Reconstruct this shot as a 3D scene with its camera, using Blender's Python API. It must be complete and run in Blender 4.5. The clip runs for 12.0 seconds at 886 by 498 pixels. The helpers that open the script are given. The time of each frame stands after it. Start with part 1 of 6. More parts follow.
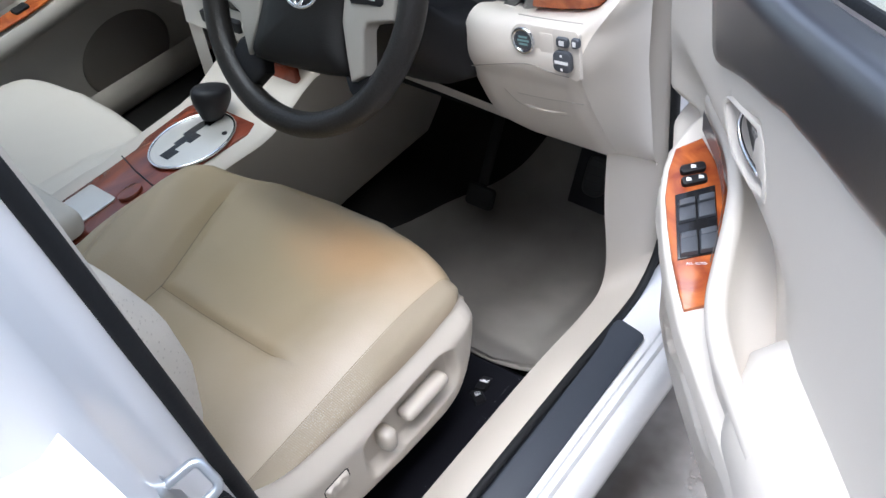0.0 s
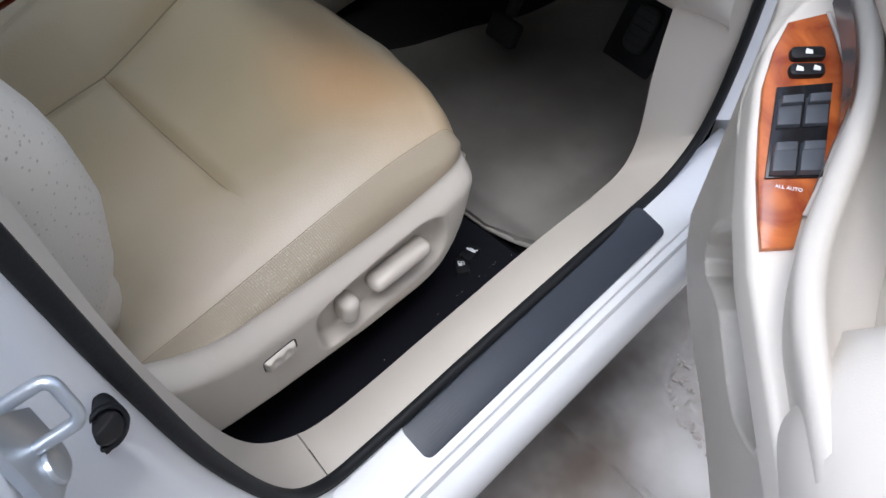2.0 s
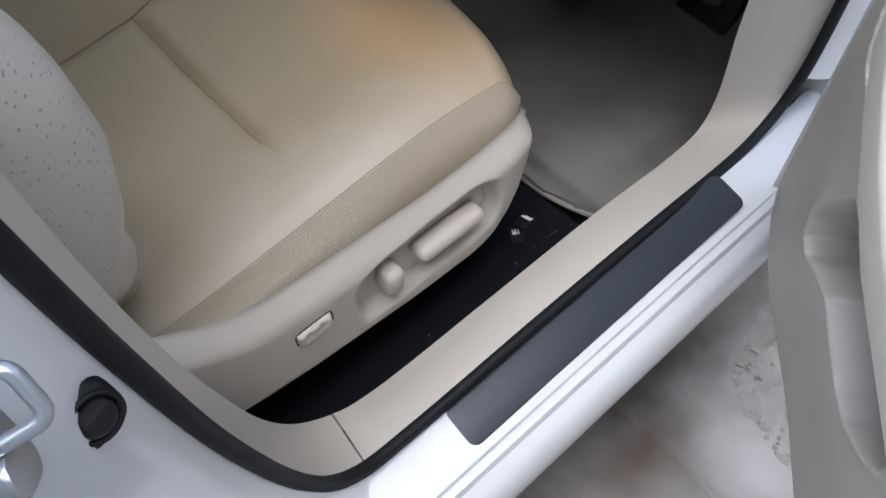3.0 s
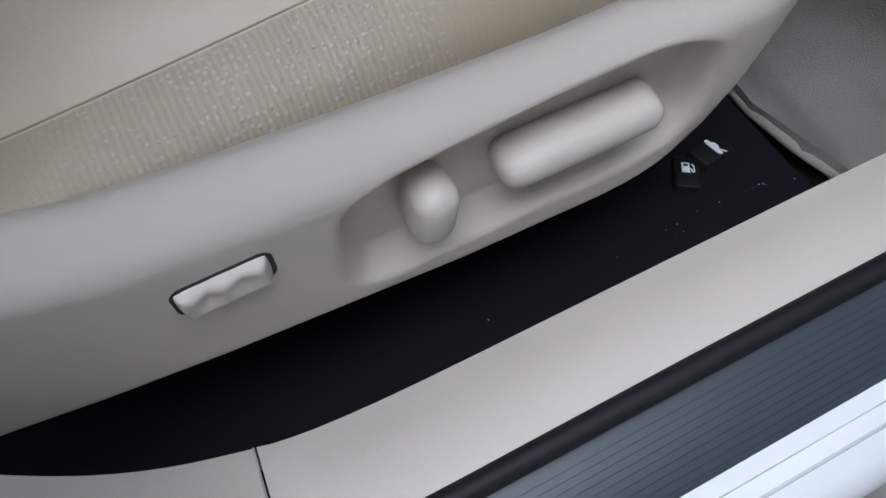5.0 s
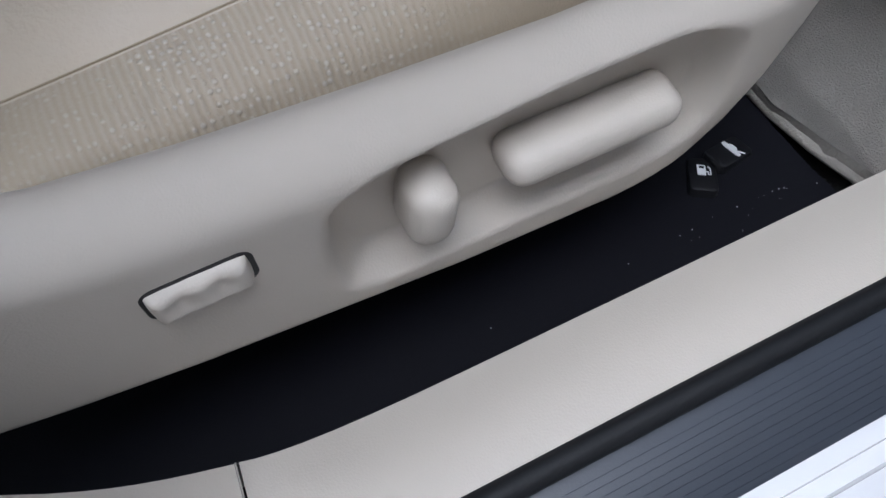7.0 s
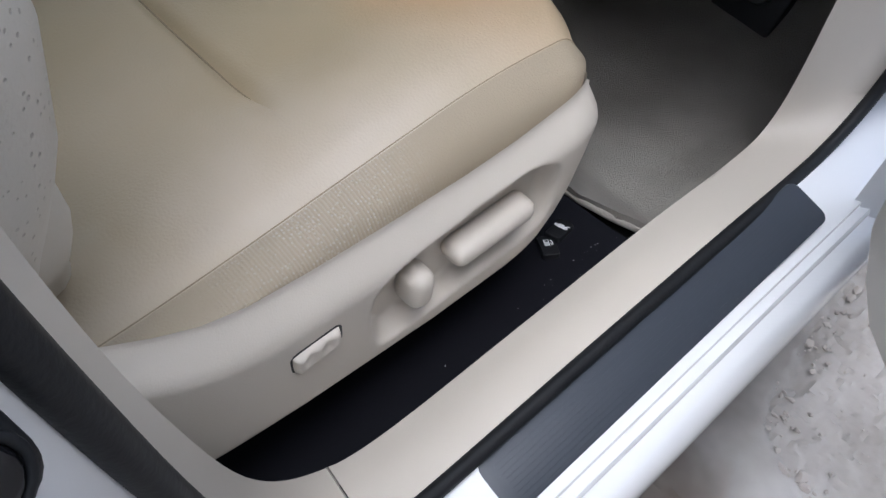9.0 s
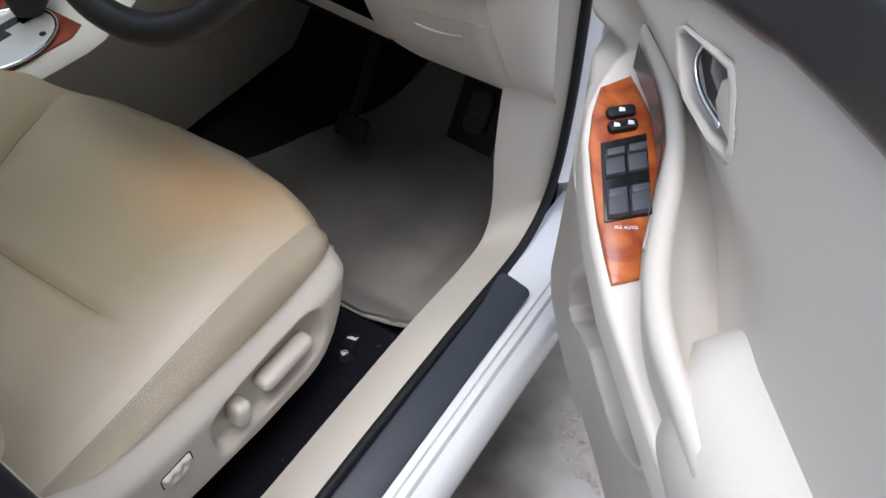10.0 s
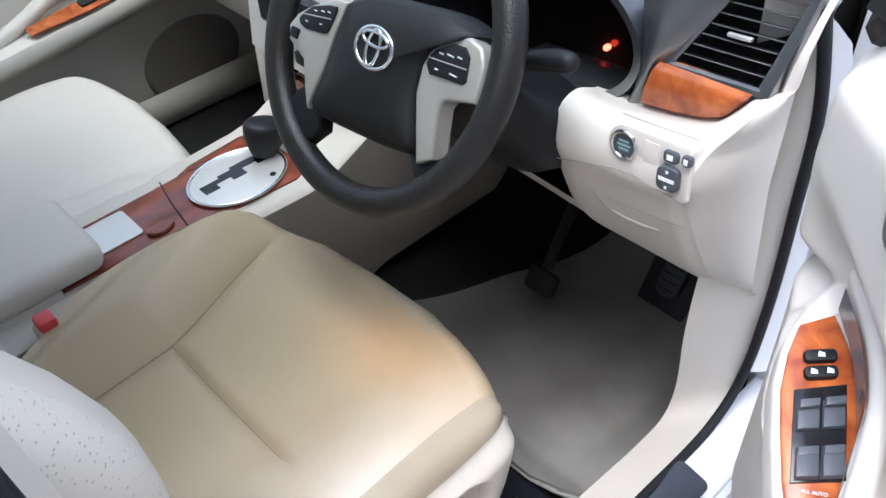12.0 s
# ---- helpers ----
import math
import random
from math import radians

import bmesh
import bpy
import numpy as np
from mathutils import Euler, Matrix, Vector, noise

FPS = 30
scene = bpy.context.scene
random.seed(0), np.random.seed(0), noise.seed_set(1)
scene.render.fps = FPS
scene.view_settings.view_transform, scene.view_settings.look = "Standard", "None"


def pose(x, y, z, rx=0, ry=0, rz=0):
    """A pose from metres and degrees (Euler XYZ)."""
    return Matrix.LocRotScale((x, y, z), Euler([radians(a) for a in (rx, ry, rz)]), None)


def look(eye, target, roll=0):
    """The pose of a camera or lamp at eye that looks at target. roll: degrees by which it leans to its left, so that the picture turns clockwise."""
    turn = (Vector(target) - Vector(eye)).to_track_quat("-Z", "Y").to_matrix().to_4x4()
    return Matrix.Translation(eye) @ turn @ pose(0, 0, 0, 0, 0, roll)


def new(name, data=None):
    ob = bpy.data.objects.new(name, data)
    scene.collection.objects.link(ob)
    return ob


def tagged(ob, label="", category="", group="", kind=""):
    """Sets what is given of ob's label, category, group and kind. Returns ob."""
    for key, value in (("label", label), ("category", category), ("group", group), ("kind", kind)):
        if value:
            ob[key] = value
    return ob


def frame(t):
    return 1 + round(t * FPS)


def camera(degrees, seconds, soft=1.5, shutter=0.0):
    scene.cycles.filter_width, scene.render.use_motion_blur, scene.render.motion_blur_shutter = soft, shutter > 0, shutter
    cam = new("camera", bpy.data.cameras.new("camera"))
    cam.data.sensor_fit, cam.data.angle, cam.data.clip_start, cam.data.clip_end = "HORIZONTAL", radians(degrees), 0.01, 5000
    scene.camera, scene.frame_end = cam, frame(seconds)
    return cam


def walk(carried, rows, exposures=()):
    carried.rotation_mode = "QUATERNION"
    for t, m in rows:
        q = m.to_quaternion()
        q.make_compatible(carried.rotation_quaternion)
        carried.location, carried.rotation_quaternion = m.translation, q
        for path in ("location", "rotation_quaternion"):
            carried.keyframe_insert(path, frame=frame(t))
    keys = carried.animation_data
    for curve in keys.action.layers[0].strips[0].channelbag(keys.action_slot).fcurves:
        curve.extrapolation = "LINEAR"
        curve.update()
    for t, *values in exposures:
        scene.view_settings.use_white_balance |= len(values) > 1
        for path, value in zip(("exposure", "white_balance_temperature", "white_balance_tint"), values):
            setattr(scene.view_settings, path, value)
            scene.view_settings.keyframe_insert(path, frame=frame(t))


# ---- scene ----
cam = camera(55.7, 12.0)
PATH = [
    (0, (1.14, -0.249, 1.389), (0.137, 0.782, 0.0), -9.0),
    (0.5, (1.054, -0.191, 1.362), (0.199, 0.838, -0.125), -0.9),
    (1, (1.031, -0.151, 1.318), (0.172, 0.777, -0.231), 0.0),
    (1.5, (1.026, -0.153, 1.302), (0.228, 0.735, -0.302), 1.3),
    (2, (1.025, -0.139, 1.272), (0.248, 0.657, -0.391), 0.7),
    (2.5, (1.014, -0.124, 1.242), (0.231, 0.58, -0.458), -1.4),
    (2.7, (1.004, -0.117, 1.226), (0.197, 0.548, -0.479), -3.4),
    (4.3, (0.858, -0.046, 0.956), (0.068, 0.693, -0.726), 8.1),
    (4.5, (0.837, 0.001, 0.904), (0.039, 0.599, -0.829), 6.5),
    (5, (0.803, 0.029, 0.825), (0.049, 0.429, -0.984), 0.3),
    (5.5, (0.791, 0.041, 0.805), (0.041, 0.374, -1.019), -4.3),
    (6, (0.787, 0.044, 0.803), (0.036, 0.37, -1.022), -4.2),
    (6.5, (0.792, 0.041, 0.801), (0.034, 0.383, -1.018), -2.6),
    (6.7, (0.794, 0.039, 0.799), (0.026, 0.403, -1.012), -1.4),
    (8.3, (0.811, 0.0, 0.846), (0.003, 0.559, -0.896), 5.5),
    (8.5, (0.822, -0.021, 0.89), (-0.001, 0.602, -0.824), 6.6),
    (9, (0.875, -0.118, 1.013), (0.109, 0.723, -0.632), 6.1),
    (9.2, (0.908, -0.147, 1.06), (0.116, 0.732, -0.552), 3.9),
    (9.5, (0.963, -0.145, 1.177), (0.232, 0.714, -0.474), 2.0),
    (9.7, (0.994, -0.159, 1.23), (0.262, 0.806, -0.362), 2.1),
    (10, (1.044, -0.17, 1.295), (0.391, 0.957, -0.223), 3.3),
    (10.5, (1.082, -0.162, 1.355), (0.437, 1.104, -0.053), 1.4),
    (11, (1.066, -0.166, 1.376), (0.314, 1.099, 0.021), 0.5),
    (11.5, (1.035, -0.142, 1.371), (0.102, 1.003, 0.023), -1.4),
    (12, (1.011, -0.119, 1.365), (-0.089, 0.851, 0.006), -3.4),
]
walk(cam, [(t, look(eye, target, roll)) for t, eye, target, roll in PATH], [(0, 1.72, 5800, 10), (1, 1.58, 5800, 10), (2.5, 1.16, 5800, 10), (4.4, 1.02, 5600, 10), (5.5, 0.98, 5450, 10), (6.7, 1.02, 5500, 10), (8.5, 1.27, 5650, 10), (9.5, 1.28, 5850, 10), (10.5, 1.18, 5950, 10), (11.5, 1.75, 5750, 10), (12, 2.02, 5700, 10)])

# ---- world and light ----
world = bpy.data.worlds.new("world")
scene.world = world
world.use_nodes = True
wn = world.node_tree
sky = wn.nodes.new("ShaderNodeTexSky")
sky.sky_type = "NISHITA"
sky.sun_disc = False
sky.sun_elevation = radians(75)
sky.sun_rotation = radians(146)
sky.air_density, sky.dust_density, sky.ozone_density = 1.0, 4.0, 1.0
hue = wn.nodes.new("ShaderNodeHueSaturation")
hue.inputs["Saturation"].default_value = 0.6
wn.links.new(sky.outputs[0], hue.inputs["Color"])
wn.links.new(hue.outputs[0], wn.nodes["Background"].inputs[0])
wn.nodes["Background"].inputs[1].default_value = 0.15
sun_data = bpy.data.lights.new("sun", "SUN")
sun_data.energy, sun_data.angle, sun_data.color = 1.0, radians(50), (1.0, 0.99, 0.975)
sun = new("sun", sun_data)
sun.matrix_world = look((1.3, -0.7, 5.8), (0.7, 0.2, 0.5))


# ---- materials ----
def material(name, colour, rough=0.5, metal=0.0, second=None, scale=6.0, grain=0.0, grain_scale=400.0, var=0.06, coat=0.0, spec=0.5):
    """A surface with wide mottling between two colours and a fine grain in the relief."""
    m = bpy.data.materials.new(name)
    m.use_nodes = True
    nt = m.node_tree
    b = nt.nodes["Principled BSDF"]
    b.inputs["Roughness"].default_value = rough
    b.inputs["Metallic"].default_value = metal
    b.inputs["Coat Weight"].default_value = coat
    b.inputs["Coat Roughness"].default_value = 0.08
    b.inputs["Specular IOR Level"].default_value = spec
    co = nt.nodes.new("ShaderNodeTexCoord")
    n1 = nt.nodes.new("ShaderNodeTexNoise")
    n1.inputs["Scale"].default_value = scale
    n1.inputs["Detail"].default_value = 5
    nt.links.new(co.outputs["Object"], n1.inputs["Vector"])
    mix = nt.nodes.new("ShaderNodeMix")
    mix.data_type = "RGBA"
    c2 = second or tuple(max(0.0, c * (1 - 2 * var)) for c in colour)
    mix.inputs[6].default_value = (*colour, 1)
    mix.inputs[7].default_value = (*c2, 1)
    nt.links.new(n1.outputs["Fac"], mix.inputs[0])
    nt.links.new(mix.outputs[2], b.inputs["Base Color"])
    if grain:
        n2 = nt.nodes.new("ShaderNodeTexNoise")
        n2.inputs["Scale"].default_value = grain_scale
        n2.inputs["Detail"].default_value = 3
        nt.links.new(co.outputs["Object"], n2.inputs["Vector"])
        bump = nt.nodes.new("ShaderNodeBump")
        bump.inputs["Strength"].default_value = grain
        bump.inputs["Distance"].default_value = 0.002
        nt.links.new(n2.outputs["Fac"], bump.inputs["Height"])
        nt.links.new(bump.outputs[0], b.inputs["Normal"])
    return m


BEIGE = material("beige_plastic", (0.56, 0.512, 0.447), 0.45, grain=0.12, grain_scale=900, var=0.03)
BEIGE_DOOR = material("door_beige_plastic", (0.65, 0.605, 0.54), 0.5, grain=0.1, grain_scale=900, var=0.03)
BEIGE_DASH = material("dash_beige", (0.64, 0.592, 0.53), 0.45, grain=0.1, grain_scale=900, var=0.03)
LEATHER = material("beige_leather", (0.43, 0.345, 0.222), 0.45, second=(0.36, 0.28, 0.168), scale=3.5, grain=0.2, grain_scale=500)
SEAM = material("seam_thread", (0.29, 0.235, 0.155), 0.8)
GROOVE = material("beige_groove", (0.36, 0.33, 0.29), 0.8)
LEATHER2 = material("pale_leather", (0.60, 0.555, 0.48), 0.5, grain=0.2, grain_scale=500, var=0.04)


def stain_or_light(m, centre, size, colour, strength):
    """A soft patch of another colour round a place: stain, wear, or painted light and shade."""
    nt = m.node_tree
    co = nt.nodes["Texture Coordinate"]
    mp = nt.nodes.new("ShaderNodeMapping")
    mp.inputs["Location"].default_value = [-c / s_ for c, s_ in zip(centre, size)]
    mp.inputs["Scale"].default_value = [1 / s_ for s_ in size]
    nt.links.new(co.outputs["Object"], mp.inputs[0])
    ln = nt.nodes.new("ShaderNodeVectorMath")
    ln.operation = "LENGTH"
    nt.links.new(mp.outputs[0], ln.inputs[0])
    nz = nt.nodes.new("ShaderNodeTexNoise")
    nz.inputs["Scale"].default_value = 14
    nt.links.new(co.outputs["Object"], nz.inputs["Vector"])
    add = nt.nodes.new("ShaderNodeMath")
    add.operation = "MULTIPLY_ADD"
    nt.links.new(nz.outputs["Fac"], add.inputs[0])
    add.inputs[1].default_value = 0.5
    nt.links.new(ln.outputs["Value"], add.inputs[2])
    mr = nt.nodes.new("ShaderNodeMapRange")
    mr.interpolation_type = "SMOOTHSTEP"
    mr.inputs[1].default_value, mr.inputs[2].default_value = 0.15, 1.25
    mr.inputs[3].default_value, mr.inputs[4].default_value = strength, 0.0
    nt.links.new(add.outputs[0], mr.inputs[0])
    b = nt.nodes["Principled BSDF"]
    old = b.inputs["Base Color"].links[0].from_socket
    mix = nt.nodes.new("ShaderNodeMix")
    mix.data_type = "RGBA"
    nt.links.new(mr.outputs[0], mix.inputs[0])
    nt.links.new(old, mix.inputs[6])
    mix.inputs[7].default_value = (*colour, 1)
    nt.links.new(mix.outputs[2], b.inputs["Base Color"])


def soften(m, scale, strength):
    """Slow dents and folds under the fine grain."""
    nt = m.node_tree
    b = nt.nodes["Principled BSDF"]
    nz = nt.nodes.new("ShaderNodeTexNoise")
    nz.inputs["Scale"].default_value = scale
    nz.inputs["Detail"].default_value = 2
    nt.links.new(nt.nodes["Texture Coordinate"].outputs["Object"], nz.inputs["Vector"])
    bump = nt.nodes.new("ShaderNodeBump")
    bump.inputs["Strength"].default_value = strength
    bump.inputs["Distance"].default_value = 0.02
    nt.links.new(nz.outputs["Fac"], bump.inputs["Height"])
    nt.links.new(b.inputs["Normal"].links[0].from_socket, bump.inputs["Normal"])
    nt.links.new(bump.outputs[0], b.inputs["Normal"])


soften(LEATHER, 9, 0.22)
soften(LEATHER2, 9, 0.18)
stain_or_light(LEATHER, (0.36, 0.20, 0.58), (0.24, 0.18, 0.2), (0.34, 0.265, 0.142), 0.75)
# orange reflection on the front cushion, put into the leather colour
stain_or_light(LEATHER, (0.475, 0.265, 0.58), (0.20, 0.11, 0.2), (0.50, 0.30, 0.145), 0.75)
# greyer front edge, paler rear and door side, darker console side
stain_or_light(LEATHER, (0.44, 0.335, 0.58), (0.13, 0.03, 0.2), (0.30, 0.275, 0.215), 0.75)
stain_or_light(LEATHER, (0.46, 0.00, 0.58), (0.14, 0.13, 0.3), (0.46, 0.385, 0.275), 0.6)
stain_or_light(LEATHER, (0.33, -0.02, 0.58), (0.12, 0.12, 0.3), (0.36, 0.285, 0.16), 0.7)
stain_or_light(LEATHER, (0.60, 0.09, 0.58), (0.13, 0.32, 0.3), (0.52, 0.455, 0.375), 0.85)
WHITE = material("white_paint", (0.80, 0.81, 0.83), 0.22, coat=0.6, var=0.01)
BLACK = material("black_plastic", (0.010, 0.010, 0.012), 0.5, grain=0.15, grain_scale=900, var=0.1, spec=0.35)
GLOSSBLACK = material("gloss_black", (0.012, 0.012, 0.014), 0.15, var=0.1)
RUBBER = material("black_rubber", (0.010, 0.011, 0.013), 0.6, grain=0.15, grain_scale=300, var=0.1, spec=0.3)
SCUFF = material("scuff_plastic", (0.038, 0.046, 0.062), 0.45, grain=0.04, grain_scale=700, var=0.08)
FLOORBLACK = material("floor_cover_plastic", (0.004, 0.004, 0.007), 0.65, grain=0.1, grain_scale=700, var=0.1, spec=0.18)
PAD = material("dark_pad", (0.012, 0.013, 0.016), 0.48, grain=0.25, grain_scale=700, var=0.05)
PAD.node_tree.nodes["Principled BSDF"].inputs["Coat Weight"].default_value = 1.0
PAD.node_tree.nodes["Principled BSDF"].inputs["Coat Roughness"].default_value = 0.30
PAD.node_tree.nodes["Principled BSDF"].inputs["Coat IOR"].default_value = 2.4
DOORPAD = material("door_vinyl", (0.024, 0.025, 0.032), 0.42, grain=0.1, grain_scale=800, var=0.05, spec=0.6)
DOORPAD.node_tree.nodes["Principled BSDF"].inputs["Coat Weight"].default_value = 1.0
DOORPAD.node_tree.nodes["Principled BSDF"].inputs["Coat Roughness"].default_value = 0.32
DOORPAD.node_tree.nodes["Principled BSDF"].inputs["Coat IOR"].default_value = 1.6
SHELL = material("mirror_shell", (0.045, 0.046, 0.048), 0.35, var=0.05)
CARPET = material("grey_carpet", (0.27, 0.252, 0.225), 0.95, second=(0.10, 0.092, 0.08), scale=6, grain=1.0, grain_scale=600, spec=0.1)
MATEDGE = material("mat_binding", (0.34, 0.32, 0.285), 0.9, grain=0.8, grain_scale=500, spec=0.1)
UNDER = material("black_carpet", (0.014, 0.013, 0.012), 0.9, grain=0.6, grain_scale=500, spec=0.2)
SILVER = material("silver_paint", (0.62, 0.60, 0.56), 0.32, metal=0.35, var=0.02)
SPOKE = material("spoke_silver", (0.44, 0.42, 0.38), 0.38, metal=0.4, grain=0.05, grain_scale=900, var=0.02)
CHROME = material("chrome", (0.82, 0.82, 0.84), 0.08, metal=1.0, var=0.01)
ZINC = material("zinc_steel", (0.62, 0.66, 0.70), 0.35, metal=0.8, grain=0.2, grain_scale=80, var=0.1)
LINEN = material("white_print", (0.85, 0.85, 0.85), 0.5, var=0.01)
INSERT = material("insert_plastic", (0.16, 0.15, 0.15), 0.18, var=0.05)
PEDAL = material("worn_pedal_rubber", (0.05, 0.05, 0.05), 0.55, grain=0.4, grain_scale=300, var=0.2)
BUTTON = material("grey_button", (0.075, 0.082, 0.095), 0.38, grain=0.1, grain_scale=800, var=0.05)
RED = material("red_plastic", (0.55, 0.05, 0.06), 0.4)
GROUND = material("concrete", (0.52, 0.49, 0.45), 0.9, second=(0.19, 0.165, 0.145), scale=9.0, grain=0.8, grain_scale=40, spec=0.2)
STONE = material("pebble_stone", (0.46, 0.42, 0.38), 0.85, second=(0.26, 0.22, 0.19), scale=20, grain=0.5, grain_scale=90)
WALLPAINT = material("stained_wall", (0.55, 0.55, 0.42), 0.9, second=(0.36, 0.38, 0.20), scale=2.5, grain=0.4, grain_scale=60)
BLOCKWALL = material("light_block_grey", (0.26, 0.25, 0.23), 0.9, second=(0.15, 0.145, 0.13), scale=2.0, grain=0.4, grain_scale=60)
TIMBER = material("weathered_timber", (0.42, 0.38, 0.33), 0.8, second=(0.30, 0.27, 0.23), scale=8, grain=0.4, grain_scale=80)
LINER = material("pale_headliner", (0.60, 0.57, 0.52), 0.9, grain=0.3, grain_scale=300)


def wood_material(name, a, b_, scale, stretch):
    m = material(name, a, 0.27, coat=0.4, spec=0.45)
    nt = m.node_tree
    mp = nt.nodes.new("ShaderNodeMapping")
    mp.inputs["Scale"].default_value = stretch
    co = nt.nodes["Texture Coordinate"]
    nt.links.new(co.outputs["Object"], mp.inputs[0])
    n = nt.nodes["Noise Texture"]
    n.inputs["Scale"].default_value = scale
    n.inputs["Detail"].default_value = 6
    n.inputs["Distortion"].default_value = 1.6
    nt.links.new(mp.outputs[0], n.inputs["Vector"])
    ramp = nt.nodes.new("ShaderNodeValToRGB")
    ramp.color_ramp.elements[0].position, ramp.color_ramp.elements[0].color = 0.34, (*b_, 1)
    ramp.color_ramp.elements[1].position, ramp.color_ramp.elements[1].color = 0.62, (*a, 1)
    nt.links.new(n.outputs["Fac"], ramp.inputs[0])
    nt.links.new(ramp.outputs[0], nt.nodes["Principled BSDF"].inputs["Base Color"])
    return m


WOOD = wood_material("burl_wood", (0.50, 0.135, 0.03), (0.25, 0.045, 0.012), 22, (1, 1, 1))
WOOD2 = wood_material("red_wood", (0.26, 0.055, 0.025), (0.10, 0.018, 0.01), 16, (1, 0.35, 1))


def glow_material(name, colour, strength):
    m = bpy.data.materials.new(name)
    m.use_nodes = True
    b = m.node_tree.nodes["Principled BSDF"]
    b.inputs["Base Color"].default_value = (*colour, 1)
    b.inputs["Emission Color"].default_value = (*colour, 1)
    b.inputs["Emission Strength"].default_value = strength
    return m


LAMP_RED = glow_material("red_lamp", (1.0, 0.06, 0.03), 3.0)


def tinted_material(name, tint):
    m = bpy.data.materials.new(name)
    m.use_nodes = True
    nt = m.node_tree
    nt.nodes.remove(nt.nodes["Principled BSDF"])
    tr = nt.nodes.new("ShaderNodeBsdfTransparent")
    tr.inputs[0].default_value = (*tint, 1)
    gl = nt.nodes.new("ShaderNodeBsdfGlossy")
    gl.inputs["Roughness"].default_value = 0.02
    mx = nt.nodes.new("ShaderNodeMixShader")
    fr = nt.nodes.new("ShaderNodeLayerWeight")
    fr.inputs[0].default_value = 0.5
    pw = nt.nodes.new("ShaderNodeMath")
    pw.operation = "POWER"
    nt.links.new(fr.outputs["Facing"], pw.inputs[0])
    pw.inputs[1].default_value = 4.0
    sc = nt.nodes.new("ShaderNodeMath")
    sc.operation = "MULTIPLY_ADD"
    nt.links.new(pw.outputs[0], sc.inputs[0])
    sc.inputs[1].default_value, sc.inputs[2].default_value = 0.7, 0.04
    nt.links.new(sc.outputs[0], mx.inputs[0])
    nt.links.new(tr.outputs[0], mx.inputs[1])
    nt.links.new(gl.outputs[0], mx.inputs[2])
    nt.links.new(mx.outputs[0], nt.nodes["Material Output"].inputs[0])
    return m


TINTED = tinted_material("tinted_glass", (0.50, 0.53, 0.50))
CLEAR = tinted_material("clear_glass", (0.70, 0.74, 0.71))
PANE = tinted_material("door_glass", (0.95, 0.97, 0.96))


def perforate(m, scale, dark, depth, size=0.28):
    """Rows of small punched holes, dark and sunk."""
    nt = m.node_tree
    b = nt.nodes["Principled BSDF"]
    co = nt.nodes["Texture Coordinate"]
    vo = nt.nodes.new("ShaderNodeTexVoronoi")
    vo.inputs["Scale"].default_value = scale
    vo.inputs["Randomness"].default_value = 0.7
    nt.links.new(co.outputs["Object"], vo.inputs["Vector"])
    mr = nt.nodes.new("ShaderNodeMapRange")
    mr.interpolation_type = "SMOOTHSTEP"
    mr.inputs[1].default_value, mr.inputs[2].default_value = size * 0.6, size
    nt.links.new(vo.outputs["Distance"], mr.inputs[0])
    old = b.inputs["Base Color"].links[0].from_socket
    mix = nt.nodes.new("ShaderNodeMix")
    mix.data_type = "RGBA"
    nt.links.new(mr.outputs[0], mix.inputs[0])
    mix.inputs[6].default_value = (*dark, 1)
    nt.links.new(old, mix.inputs[7])
    nt.links.new(mix.outputs[2], b.inputs["Base Color"])
    bump = nt.nodes.new("ShaderNodeBump")
    bump.inputs["Strength"].default_value = depth
    bump.inputs["Distance"].default_value = 0.002
    nt.links.new(mr.outputs[0], bump.inputs["Height"])
    nt.links.new(nt.nodes["Bump"].outputs[0], bump.inputs["Normal"])
    nt.links.new(bump.outputs[0], b.inputs["Normal"])


